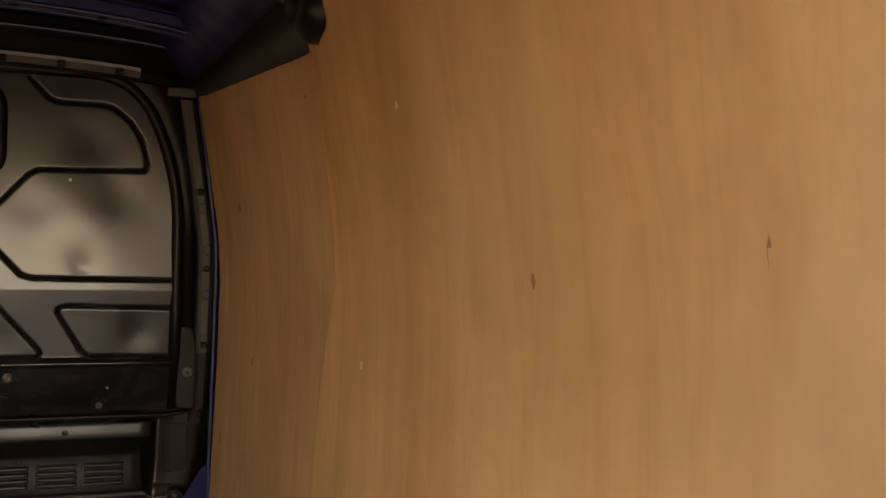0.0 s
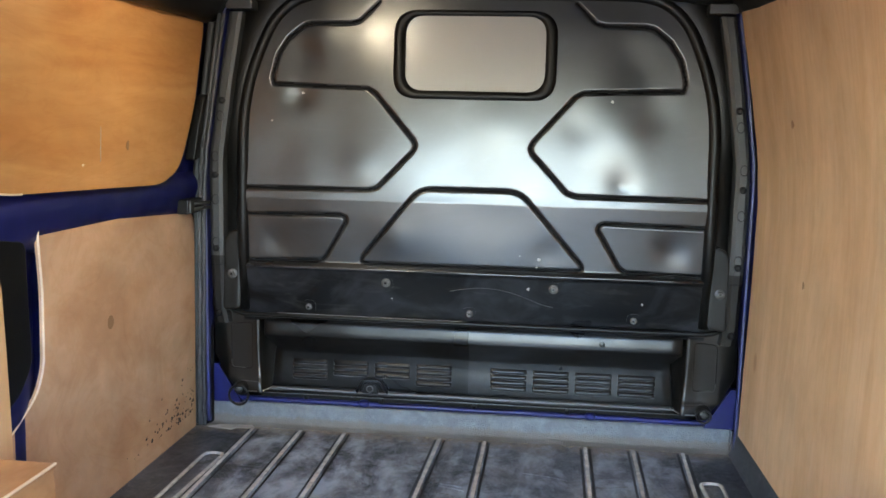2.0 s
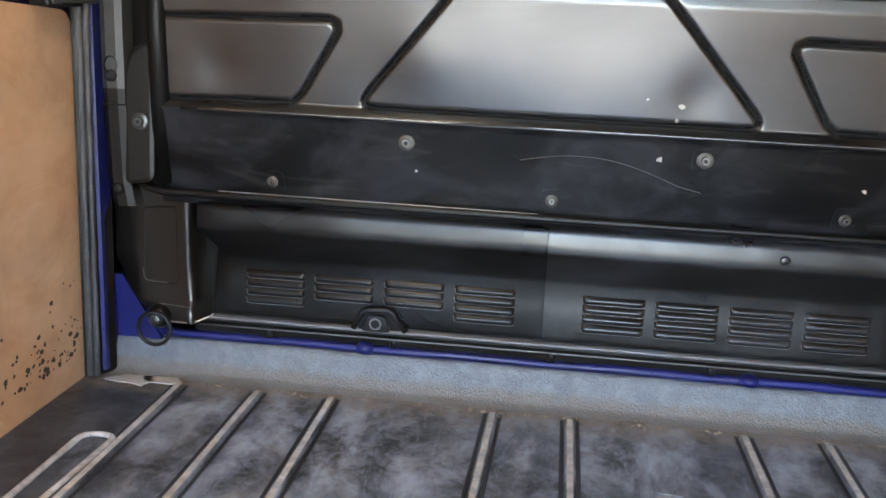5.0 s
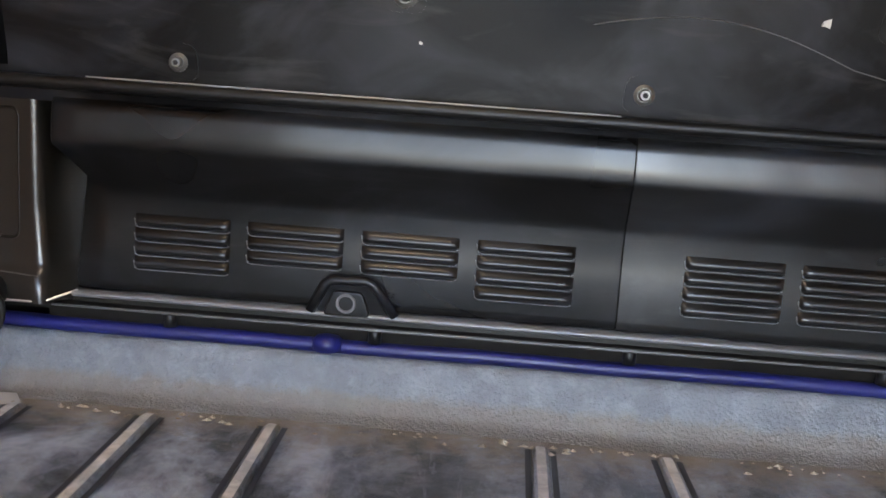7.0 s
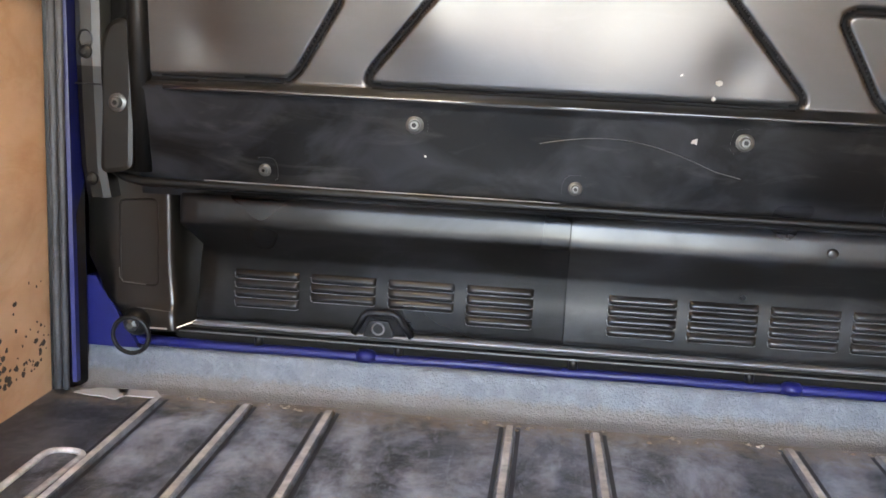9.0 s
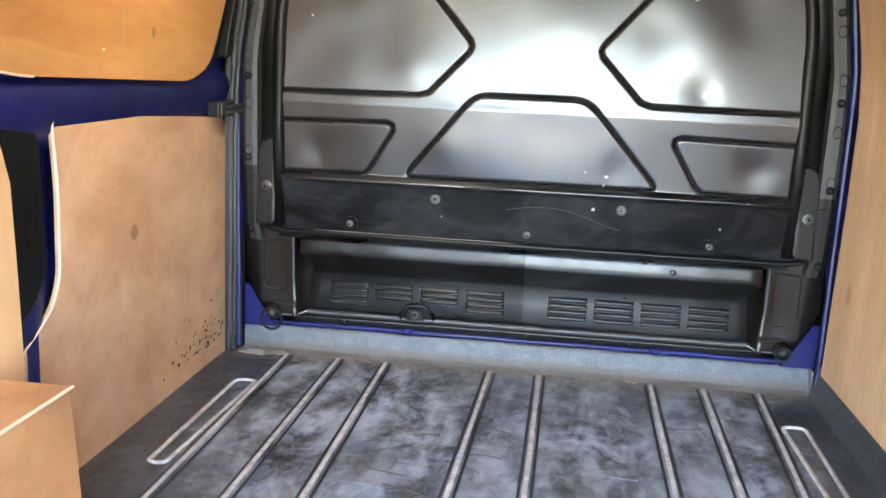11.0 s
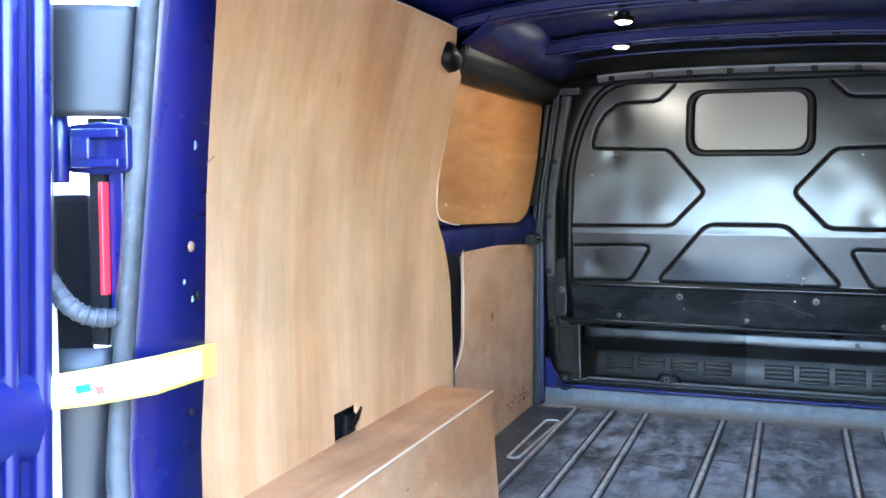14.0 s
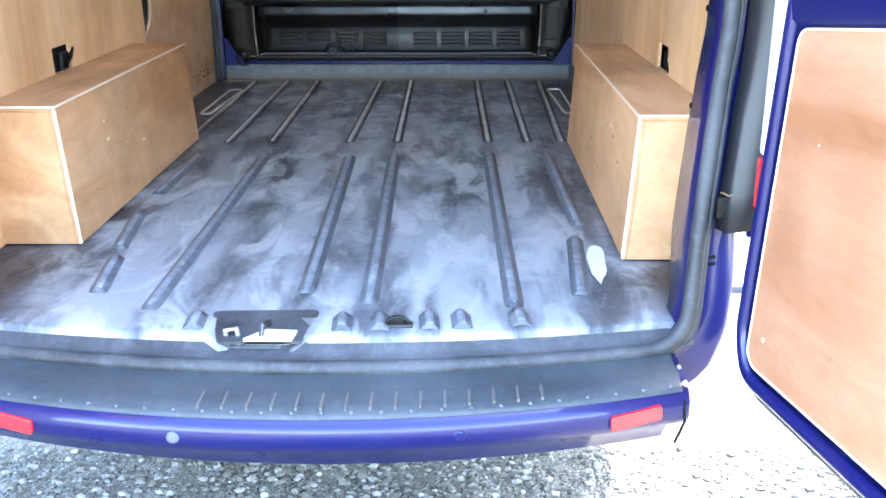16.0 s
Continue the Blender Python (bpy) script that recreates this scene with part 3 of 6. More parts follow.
def doorway():
    fr = thing("rear_door_frame", "dark blue painted steel rear doorway of the van", "door frame", kind="structure")

    def loop(hw, z0, z1, r, ydeal, lean=0.11, inset=0.0, upper=1.0):
        pts = rounded([(-hw, z0), (hw, z0), (hw, z1), (-hw, z1)], r, 8)
        # extra points along the straight sides
        out = []
        for a, b in zip(pts, pts[1:] + pts[:1]):
            k = 12 if (Vector(a) - Vector(b)).length > 0.5 else 1
            for i in range(k):
                u = i / k
                out.append((a[0] * (1 - u) + b[0] * u, a[1] * (1 - u) + b[1] * u))
        return [(x * (1 - lean * max(0.0, z - 0.5) - 0.12 * max(0.0, 0.5 - z)) + 0.012 + (inset * interp(z, [(-0.045, 0.0), (0.075, 1.0), (0.3, 1.0), (0.6, upper)]) if x < 0 else offside_set(z) if inset and x > 0.3 else 0.0), ydeal(x, z), z) for x, z in out]

    def jamb(x, z):
        return interp(z, [(-0.06, rear_y(x, z) + 0.05), (0.12, -2.88), (0.3, -2.865), (0.7, -2.875), (1.0, -2.90)])

    loops = [
        loop(0.868, -0.05, 1.46, 0.10, lambda x, z: jamb(x, z) + 0.02, 0.085),
        loop(0.777, -0.045, 1.375, 0.09, lambda x, z: jamb(x, z) + (0.03 if x < -0.5 and z > 0.2 else 0.0), 0.11, 0.018),
        loop(0.780, -0.04, 1.365, 0.09, lambda x, z: rear_y(x, z) + 0.03, 0.11, 0.016, -1.2),
        loop(0.789, -0.045, 1.375, 0.09, lambda x, z: rear_y(x, z), 0.11, 0.014, -1.5),
        loop(0.830, -0.10, 1.44, 0.12, lambda x, z: rear_y(x, z) + 0.012, 0.11, 0.010, -1.5),
        loop(0.844, -0.12, 1.46, 0.20, lambda x, z: rear_y(x, z) + 0.03),
        loop(0.855, -0.13, 1.58, 0.22, lambda x, z: rear_y(x, z) + 0.06, 0.06),
        loop(0.858, -0.13, 1.60, 0.22, lambda x, z: -2.80, 0.06),
    ]
    bm = bmesh.new()
    vs = [[bm.verts.new(p) for p in lp] for lp in loops]
    n = len(vs[0])
    for a, b in zip(vs, vs[1:]):
        for i in range(n):
            bm.faces.new((a[i], a[(i + 1) % n], b[(i + 1) % n], b[i]))
    bmesh.ops.recalc_face_normals(bm, faces=bm.faces)
    part("steel_surround", bm, BLUE, fr, smooth=True)
    seal = [(x * 1.004, y - 0.006, z if z > 0.1 else z - 0.004) for x, y, z in loops[3]]
    part("door_seal", tube(seal, 0.0165, 10, True), SEAL, fr, "grey rubber door seal", smooth=True)
    lip = [(x * 1.024, y - 0.002, z - 0.014 if z < 0.1 else z) for x, y, z in loops[3]]
    part("seal_lip", tube(lip, 0.0105, 8, True), SEAL, fr, smooth=True)
    # holes, knocks and scratches on the jambs
    rng = random.Random(3)
    for sx in (-1, 1):
        def face(z):
            return sx * 0.776 * (1 - 0.11 * max(0.0, z - 0.5) - 0.12 * max(0.0, 0.5 - z)) + (0.012 + offside_set(z) if sx > 0 else 0.028)

        for i in range(3):
            z = 0.42 + 0.2 * i + rng.uniform(-0.02, 0.02)
            part("pillar_hole", lathe([(0.006, 0), (0.006, 0.003)], pose(face(z), -2.875, z, 0, -sx * 90, 0), 10), BLACK_HOLE, fr)
        for i in range(22):
            z = 0.06 + 0.1 * rng.random() if i < 10 else rng.uniform(0.15, 1.1)
            ln = rng.uniform(0.004, 0.016 if i > 30 else 0.024)
            part("scratch", box(-0.0006, 0.0006, -ln * 0.7, ln * 0.7, -0.0005, 0.0005), LEDGE, fr).matrix_basis = pose(face(z) - sx * (0.0 if z > 0.2 else 0.004), rng.uniform(-2.95, -2.86) - (0.05 if z < 0.2 else 0.0), z, rng.uniform(-80, 80), 0, 0)
        # dark plastic panel between the seal and the lamp
        for za, zb in ((0.19, 1.24),) if sx > 0 else ((0.19, 0.745), (1.095, 1.26)):
            rows = []
            for k in range(15):
                z = za + (zb - za) * k / 14
                xa = 0.824 * (1 - 0.11 * max(0.0, z - 0.5) - 0.12 * max(0.0, 0.5 - z)) + (offside_set(z) if sx > 0 else 0.0)
                rows.append([(sx * xa + 0.012, rear_y(0.83, z) - 0.004, z), (sx * (xa + 0.012) + 0.010, rear_y(0.83, z) - 0.03, z), (sx * (xa + 0.022) + 0.006, rear_y(0.83, z) - 0.04, z), (sx * 0.868, -3.045, z), (sx * 0.885, -3.045, z)])
            part("lamp_recess", sheet(rows, thick=0.003), LAMP_TRIM, fr, "dark plastic panel beside tail lamp", smooth=True)
        # outer quarter panel below the lamp, rounding off to the side
        rows = []
        for k in range(13):
            z = -0.165 + 0.365 * k / 12
            xo = interp(z, [(-0.165, 0.735), (-0.12, 0.795), (-0.03, 0.825), (0.08, 0.838), (0.2, 0.838)])
            xi = interp(z, [(-0.165, 0.66), (-0.08, 0.70), (-0.02, 0.745), (0.06, 0.765), (0.2, 0.775)]) - (0.014 if sx > 0 else 0.0)
            yr = rear_y(0.8, z) + 0.014
            rows.append([(sx * xi, yr + 0.01, z), (sx * (xi + 0.4 * (xo - xi)), yr + 0.004, z), (sx * (xo - 0.014), yr + 0.006, z), (sx * (xo - 0.004), yr + 0.014, z), (sx * xo, yr + 0.034, z), (sx * (xo + 0.012), -2.86, z)])
        part("quarter_panel", sheet(rows), BLUE, fr, "glossy blue rear quarter panel", smooth=True)
        part("panel_ledge", slab([(sx * 0.765, 0.0), (sx * 0.84, 0.0), (sx * 0.84, 0.06), (sx * 0.765, 0.06)], lambda u, v, d: (u, rear_y(0.8, 0.2) + 0.012 + v, 0.199 - d), 0.006), BLACK_TRIM, fr)
        for zz in (0.115, 0.128):
            part("panel_slot", box(min(sx * 0.772, sx * 0.792), max(sx * 0.772, sx * 0.792), rear_y(0.8, zz) + 0.010, rear_y(0.8, zz) + 0.02, zz - 0.003, zz + 0.003, 0.001), BLACK_HOLE, fr)
    # clips and a loose wire at the foot of the offside lamp recess
    for x, z, w, h in ((0.792, 0.235, 0.010, 0.022), (0.822, 0.222, 0.013, 0.014), (0.835, 0.252, 0.008, 0.026)):
        part("recess_clip", box(x - w, x + w, -3.045, -3.015, z - h, z + h, 0.004), BLACK_TRIM, fr)
    part("loose_wire", tube([(0.786, -3.046, 0.268), (0.800, -3.052, 0.262), (0.820, -3.052, 0.272), (0.846, -3.045, 0.288)], 0.0022, 6), PLUG, fr, "loose brown wire", smooth=True)
    # tan plug and bare chips on the nearside jamb
    part("plug", lathe([(0.009, 0.0), (0.008, 0.003), (0.0, 0.004)], pose(-0.7155, -2.90, 0.895, 0, 90, 0), 12), PLUG, fr, "tan plug in the jamb", smooth=True)
    for y, z, a, b in ((-2.905, 1.055, 0.003, 0.007), (-2.89, 0.81, 0.002, 0.005), (-2.915, 0.84, 0.002, 0.004)):
        xf = -0.776 * (1 - 0.11 * max(0.0, z - 0.5) - 0.12 * max(0.0, 0.5 - z)) + 0.0305
        part("paint_chip", slab([(-a, -b), (a * 0.6, -b * 0.7), (a, b * 0.5), (-a * 0.4, b)], lambda u, v, d: (xf - d, y + u, z + v), 0.003), RIB_FLANK, fr)
    # opened lamp pocket on the nearside
    part("lamp_pocket", box(-0.835, -0.806, -2.992, -2.96, 0.745, 1.095, 0.003), BLACK_HOLE, fr, "dark lamp pocket")
    part("pocket_wall", box(-0.800, -0.772, -2.990, -2.96, 0.745, 1.095, 0.004), BLUE, fr, "blue pocket edge")
    return fr


doorway()


# ---- rubber load mat ----
def mat_edge(x):
    return -3.035 - 0.078 * max(0.0, 1 - (x / 0.72) ** 2) + (0.2 if abs(x) > 0.78 else 0.0)


def floor_mat():
    mat = thing("floor", "worn black moulded rubber load mat with raised ribs", "floor mat", kind="structure")
    ys_n = 64
    xs = [-0.93, -0.9, -0.86, -0.8] + [-0.74 + 0.04 * i for i in range(38)] + [0.8, 0.86, 0.9, 0.93]
    rows = []
    for x in xs:
        end = mat_edge(x)
        row = []
        for j in range(ys_n + 1):
            y = 0.02 + (end - 0.02) * j / ys_n
            notch = -0.21 < x < -0.03 and y < -3.03
            h = 0.0015 * noise.noise((x * 4, y * 3, 1)) - (0.03 if notch else 0.0)
            row.append((x, y, h - 0.002))
        low = 0.03 if -0.21 < x < -0.03 else 0.0
        row.append((x, end - 0.012, -0.006 - low))
        row.append((x, end - 0.016, -0.02 - low))
        rows.append(row)
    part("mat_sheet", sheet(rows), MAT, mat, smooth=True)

    rows = []
    for k in range(61):
        x = -0.75 + 1.5 * k / 60
        end = mat_edge(x)
        pocket = 0.02 if -0.20 < x < -0.03 else 0.0
        rows.append([(x, end + 0.01, -0.012 - pocket), (x, end - 0.014, -0.014 - pocket), (x, end - 0.022, -0.030 - pocket * 0.5), (x, rear_y(x, 0) + 0.004, -0.034), (x, rear_y(x, 0) - 0.006, -0.040)])
    part("sill_cover", sheet(rows), SILL, mat, "dark grey rubber sill edge", smooth=True)

    def rib(x0, y0, x1, y1, w=0.013, h=0.008, mt=MAT):
        fore = y0 > -1
        if fore:
            prof = [(-w, 0.0), (-w * 0.85, h * 0.8), (-w * 0.55, h), (w * 0.55, h), (w * 0.85, h * 0.8), (w, 0.0)]
        else:
            prof = [(w * 1.25 * k / 5, h * (0.5 + 0.5 * math.cos(math.pi * k / 5)) ** 0.8) for k in range(-5, 6)]
        rws = []
        for k, (u, s) in enumerate(((0, 0.15), (0.006, 0.75), (0.015, 1), (0.25, 1), (0.5, 1), (0.75, 1), (0.985, 1), (0.994, 0.75), (1, 0.15))):
            cx, cy = x0 + (x1 - x0) * u, y0 + (y1 - y0) * u
            rws.append([(cx + a * (0.6 + 0.4 * s), cy, b * s - 0.001) for a, b in prof])
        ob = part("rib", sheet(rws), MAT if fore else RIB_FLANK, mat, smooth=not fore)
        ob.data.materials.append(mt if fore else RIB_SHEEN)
        # pale tops and dark flanks by facing, painted as highlight and shade
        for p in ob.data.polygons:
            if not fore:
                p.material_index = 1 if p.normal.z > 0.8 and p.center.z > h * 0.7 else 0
            elif p.normal.z > 0.9 and abs(p.center.x - (x0 + x1) / 2) < abs(x1 - x0) / 2 + w * 0.62:
                p.material_index = 1
        # flat dark strips either side, painted as shade along the rib
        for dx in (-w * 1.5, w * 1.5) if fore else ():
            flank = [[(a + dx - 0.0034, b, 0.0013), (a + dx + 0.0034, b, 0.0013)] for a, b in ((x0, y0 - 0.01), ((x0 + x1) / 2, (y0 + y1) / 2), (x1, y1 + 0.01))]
            part("rib_groove_shade", sheet(flank), GROOVE_SHADE, ob)

    for a, b in ((-0.70, -0.70), (-0.54, -0.545), (-0.393, -0.385), (-0.078, -0.105), (0.068, 0.069), (0.39, 0.397), (0.54, 0.538), (0.695, 0.66)):
        rib(a, -0.022, b, -1.42, 0.0098, 0.008, RIB_WORN)
    for a, ya, b, yb in ((-0.374, -1.62, -0.372, -2.99), (-0.081, -1.62, -0.055, -2.90), (0.069, -1.62, 0.087, -2.96), (0.392, -1.57, 0.395, -2.98), (0.59, -1.61, 0.597, -2.41), (0.575, -2.52, 0.543, -2.91), (-0.60, -2.29, -0.56, -2.6), (-0.545, -2.66, -0.513, -2.89), (-0.60, -1.62, -0.605, -2.1)):
        rib(a, ya, b, yb, 0.017, 0.012)
    for x in (-0.26, 0.04, 0.116, 0.215, 0.28, 0.40):
        rib(x, mat_edge(x) + 0.085, x + 0.004, mat_edge(x) + 0.012, 0.017, 0.014)
    # looped beads near the sides
    for sx in (-1, 1):
        pts = rounded([(sx * 0.715, -0.28), (sx * 0.775, -0.28), (sx * 0.775, -0.87), (sx * 0.735, -0.87)], 0.03, 5)
        part("bead_loop", tube([(x, y, 0.001) for x, y in pts], 0.006, 8, True, flat=0.8), RIB_WORN, mat, smooth=True)
    # recess plates round the door catch
    part("catch_pocket", slab(rounded([(-0.235, -3.0), (-0.01, -2.995), (-0.025, -3.128), (-0.20, -3.128)], 0.02), lambda u, v, d: (u, v, 0.002 + 0.10 * (v + 2.99) - d), 0.006), SILL, mat)
    # upturned front edge of the mat, against the sill
    rws = []
    for i in range(31):
        x = -0.862 + 1.71 * i / 30
        wob = 0.002 * noise.noise((x * 5, 0, 4))
        rws.append([(x, y + wob, z) for y, z in ((-0.006, -0.004), (0.016, 0.003), (0.024, 0.010), (0.032, 0.035), (0.040, 0.062), (0.043, 0.069), (0.049, 0.0725), (0.062, 0.071))])
    part("front_upstand", sheet(rws), LEDGE, mat, "grey grained rubber upstand", smooth=True)
    # upturned offside edge below the boards
    rws = []
    for i in range(19):
        y = 0.0 - 1.42 * i / 18
        xo = 0.853 + 0.036 * min(1.0, -y / 1.4)
        rws.append([(xo - 0.012, y, -0.003), (xo - 0.004, y, 0.012), (xo - 0.001, y, 0.05), (xo + 0.004, y, 0.092), (xo + 0.012, y, 0.096)])
    part("side_upstand", sheet(rws), SILL, mat, "dark rubber side upstand", smooth=True)
    part("upstand_end", box(0.847, 0.851, 0.0, 0.055, 0.0, 0.073, 0.001), LEDGE, mat)
    # crumbs of dried mud in the fold of the upstand
    rng = random.Random(11)
    bm = bmesh.new()
    for _ in range(150):
        x, y, s = rng.uniform(-0.8, 0.82), -0.016 - abs(rng.gauss(0, 0.014)), rng.choice((0.0015, 0.002, 0.003, 0.005))
        z = 0.002
        ring = [bm.verts.new((x + 1.5 * s * rng.uniform(0.5, 1.2) * math.cos(a), y + s * rng.uniform(0.5, 1.2) * math.sin(a), z)) for a in [k * 1.257 for k in range(5)]]
        tip = bm.verts.new((x, y, z + s * 0.6))
        for k in range(5):
            bm.faces.new((ring[k], ring[(k + 1) % 5], tip))
    part("mud_crumbs", bm, MUD, mat, "beige crumbs of dried mud")
    # creases where loads were dragged
    for k in range(26):
        x, y, a = rng.uniform(-0.32, 0.02), rng.uniform(-0.95, -0.4), rng.uniform(-0.7, 0.9)
        if k > 15:
            x, y = rng.uniform(0.2, 0.62), rng.uniform(-1.1, -0.3)
        ln, bow = rng.uniform(0.025, 0.075), rng.uniform(-0.02, 0.02)
        pts = [(x + ln * u * math.cos(a) - bow * (1 - u * u) * math.sin(a), y + ln * u * math.sin(a) + bow * (1 - u * u) * math.cos(a), 0.0003) for u in (-1, -0.6, -0.2, 0.2, 0.6, 1)]
        part("crease", tube(pts, rng.uniform(0.0012, 0.0024), 5, flat=0.6), MAT if k % 3 else LEDGE, mat, smooth=True)
    # pale scuffs
    for x, y, s in ((-0.80, -0.03, 0.06), (-0.74, -0.02, 0.05)):
        pts = [(s * rng.uniform(0.6, 1.1) * math.cos(a), 0.5 * s * rng.uniform(0.5, 1.1) * math.sin(a)) for a in [k * 0.52 for k in range(12)]]
        part("scuff", slab(pts, lambda u, v, d, x=x, y=y: (x + u, y + v, 0.0035 - d), 0.002), SCUFF, mat, "pale worn scuff")
    # long white patch beside the offside box
    pts = [(0.026 * rng.uniform(0.65, 1.2) * math.cos(a), 0.135 * rng.uniform(0.75, 1.15) * math.sin(a)) for a in [k * 0.42 for k in range(15)]]
    part("white_patch", slab(pts, lambda u, v, d: (0.606 + u + 0.06 * v, -2.70 + v, 0.0035 - d), 0.002), WHITE_PLATE, mat, "white patch beside the wheel arch box")
    return mat


floor_mat()


# ---- bulkhead ----
def bulk_y(z):
    """Depth of the moulded bulkhead face: it leans back above a crease and under it."""
    return interp(z, [(0.36, 0.020), (0.385, 0.013), (0.40, 0.011), (0.535, -0.006), (0.548, -0.010), (0.556, -0.003), (0.565, 0.007), (0.772, -0.015), (0.79, -0.013), (1.45, 0.036)])


ARCH = rounded([(-0.745, -0.4), (0.745, -0.4), (0.745, 1.12), (0.62, 1.425), (-0.62, 1.425), (-0.745, 1.12)], 0.19, 10)


def mirrored(pts):
    return [(-x, z) for x, z in pts]


def bulkhead():
    bk = thing("bulkhead", "glossy black moulded steel bulkhead with pressed ribs and dents", "bulkhead", kind="structure")
    # pressed lines
    hexa = [(-0.735, 0.803), (-0.33, 0.806), (-0.30, 0.815), (-0.188, 0.935), (-0.182, 0.952), (-0.188, 0.968), (-0.315, 1.112), (-0.34, 1.127), (-0.645, 1.137), (-0.652, 1.16), (-0.635, 1.23), (-0.60, 1.285), (-0.55, 1.325), (-0.52, 1.332), (-0.40, 1.332), (-0.37, 1.34), (-0.31, 1.40)]
    tri = [(-0.735, 0.716), (-0.42, 0.722), (-0.405, 0.715), (-0.402, 0.70), (-0.47, 0.585), (-0.49, 0.568), (-0.735, 0.562)]
    trap = rounded([(-0.165, 0.815), (0.155, 0.815), (0.372, 0.566), (-0.368, 0.566)], 0.04, 5)
    lines = [(hexa, False), (mirrored(hexa), False), (tri, False), (mirrored(tri), False), (trap, True)]
    step = 0.0036
    xs = np.arange(-0.752, 0.7525, step)
    zs = np.arange(0.36, 1.435, step)
    gx, gz = np.meshgrid(xs, zs)
    dist = np.full(gx.shape, 9.0)
    for pts, closed in lines:
        q = pts + pts[:1] if closed else pts
        for (ax, az), (bx, bz) in zip(q, q[1:]):
            dx, dz = bx - ax, bz - az
            u = np.clip(((gx - ax) * dx + (gz - az) * dz) / (dx * dx + dz * dz + 1e-12), 0, 1)
            dist = np.minimum(dist, np.hypot(gx - ax - u * dx, gz - az - u * dz))
    face = np.interp(gz, [0.36, 0.385, 0.40, 0.535, 0.548, 0.556, 0.565, 0.772, 0.79, 1.45], [0.020, 0.013, 0.011, -0.006, -0.010, -0.003, 0.007, -0.015, -0.013, 0.036])
    face = face + 0.0085 * (0.5 + 0.5 * np.cos(np.pi * np.clip(dist / 0.0085, 0, 1)))
    # shallow dents and oil-canning of the sheet
    dents = [(-0.56, 1.10, 0.05, 0.006), (0.46, 0.85, 0.05, 0.003), (0.47, 0.835, 0.03, 0.0016), (-0.45, 1.0, 0.14, 0.004), (0.45, 1.0, 0.15, -0.004), (0.05, 0.72, 0.13, 0.004), (-0.25, 0.66, 0.08, -0.004), (0.63, 0.64, 0.06, 0.006), (-0.63, 0.63, 0.05, 0.004), (-0.55, 1.24, 0.06, 0.005), (0.25, 0.62, 0.05, 0.003), (-0.14, 0.635, 0.17, -0.006), (0.13, 0.63, 0.15, -0.004), (0.07, 1.02, 0.09, -0.002), (-0.62, 0.92, 0.09, 0.004), (-0.36, 0.88, 0.07, -0.003), (0.56, 1.06, 0.09, 0.004), (0.33, 1.02, 0.07, 0.002), (-0.5, 1.29, 0.07, -0.004), (0.5, 1.22, 0.09, 0.004), (-0.05, 0.47, 0.08, 0.003), (0.4, 0.46, 0.1, -0.003), (-0.4, 0.47, 0.08, 0.003)]
    for cx, cz, r, d in dents:
        face = face + d * np.exp(-((gx - cx) ** 2 + (gz - cz) ** 2) / (2 * (r * 0.6) ** 2))
    wob = np.sin(gx * 7.1 + 1.3) * np.sin(gz * 8.3 + 0.4) * 0.0008 + np.sin(gx * 17 + gz * 9) * 0.0006
    face = face + wob
    arch = np.array(ARCH)
    inside = np.zeros(gx.shape, bool)
    j = len(arch) - 1
    for i in range(len(arch)):
        (xi, zi), (xj, zj) = arch[i], arch[j]
        hit = ((zi > gz) != (zj > gz)) & (gx < (xj - xi) * (gz - zi) / (zj - zi + 1e-12) + xi)
        inside ^= hit
        j = i
    inside |= (gz < 0.47) & (np.abs(gx) < 0.752)
    hole = (np.abs(gx + 0.002) < 0.228) & (np.abs(gz - 1.237) < 0.123)
    keep = inside & ~hole
    idx = -np.ones(gx.shape, int)
    idx[keep] = np.arange(keep.sum())
    verts = np.stack([gx[keep], face[keep], gz[keep]], 1).tolist()
    a, b, c, d = idx[:-1, :-1], idx[:-1, 1:], idx[1:, 1:], idx[1:, :-1]
    ok = (a >= 0) & (b >= 0) & (c >= 0) & (d >= 0)
    faces = np.stack([a[ok], b[ok], c[ok], d[ok]], 1).tolist()
    me = bpy.data.meshes.new("pressed_panel")
    me.from_pydata(verts, [], faces)
    me.materials.append(BLACK_PANEL)
    me.materials.append(BLACK_STRIP)
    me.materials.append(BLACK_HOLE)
    # pressed lines take a flat black that stands in for groove shade
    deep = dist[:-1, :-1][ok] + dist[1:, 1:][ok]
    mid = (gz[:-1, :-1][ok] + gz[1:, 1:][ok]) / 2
    # below the crease lies the duller, shaded copy of the panel black
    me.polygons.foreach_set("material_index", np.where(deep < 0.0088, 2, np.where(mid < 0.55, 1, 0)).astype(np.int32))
    me.polygons.foreach_set("use_smooth", np.ones(len(me.polygons), bool))
    new("pressed_panel", me).parent = bk
    # rim round the arch
    rim = [(x, bulk_y(z) + 0.004, z) for x, z in [(-0.745, 0.40), (-0.745, 0.7), (0.745, 0.7), (0.745, 0.40)] + ARCH if z > 0.39]
    rim.sort(key=lambda p: math.atan2(p[0], p[2] - 0.4) if p[2] > 0.72 else math.copysign(2.5 - p[2], p[0]))
    part("arch_rim", tube(rim, 0.019, 10), BLACK_TRIM, bk, smooth=True)
    # dark flange between arch and pillars
    outer = rounded([(-0.845, 0.09), (0.845, 0.09), (0.85, 0.9), (0.80, 1.25), (0.74, 1.46), (-0.74, 1.46), (-0.80, 1.25), (-0.85, 0.9)], 0.05, 4)
    part("flange_plate", slab(outer, lambda u, v, d: (u, 0.085 + d, v), 0.01), BLACK_TRIM, bk)
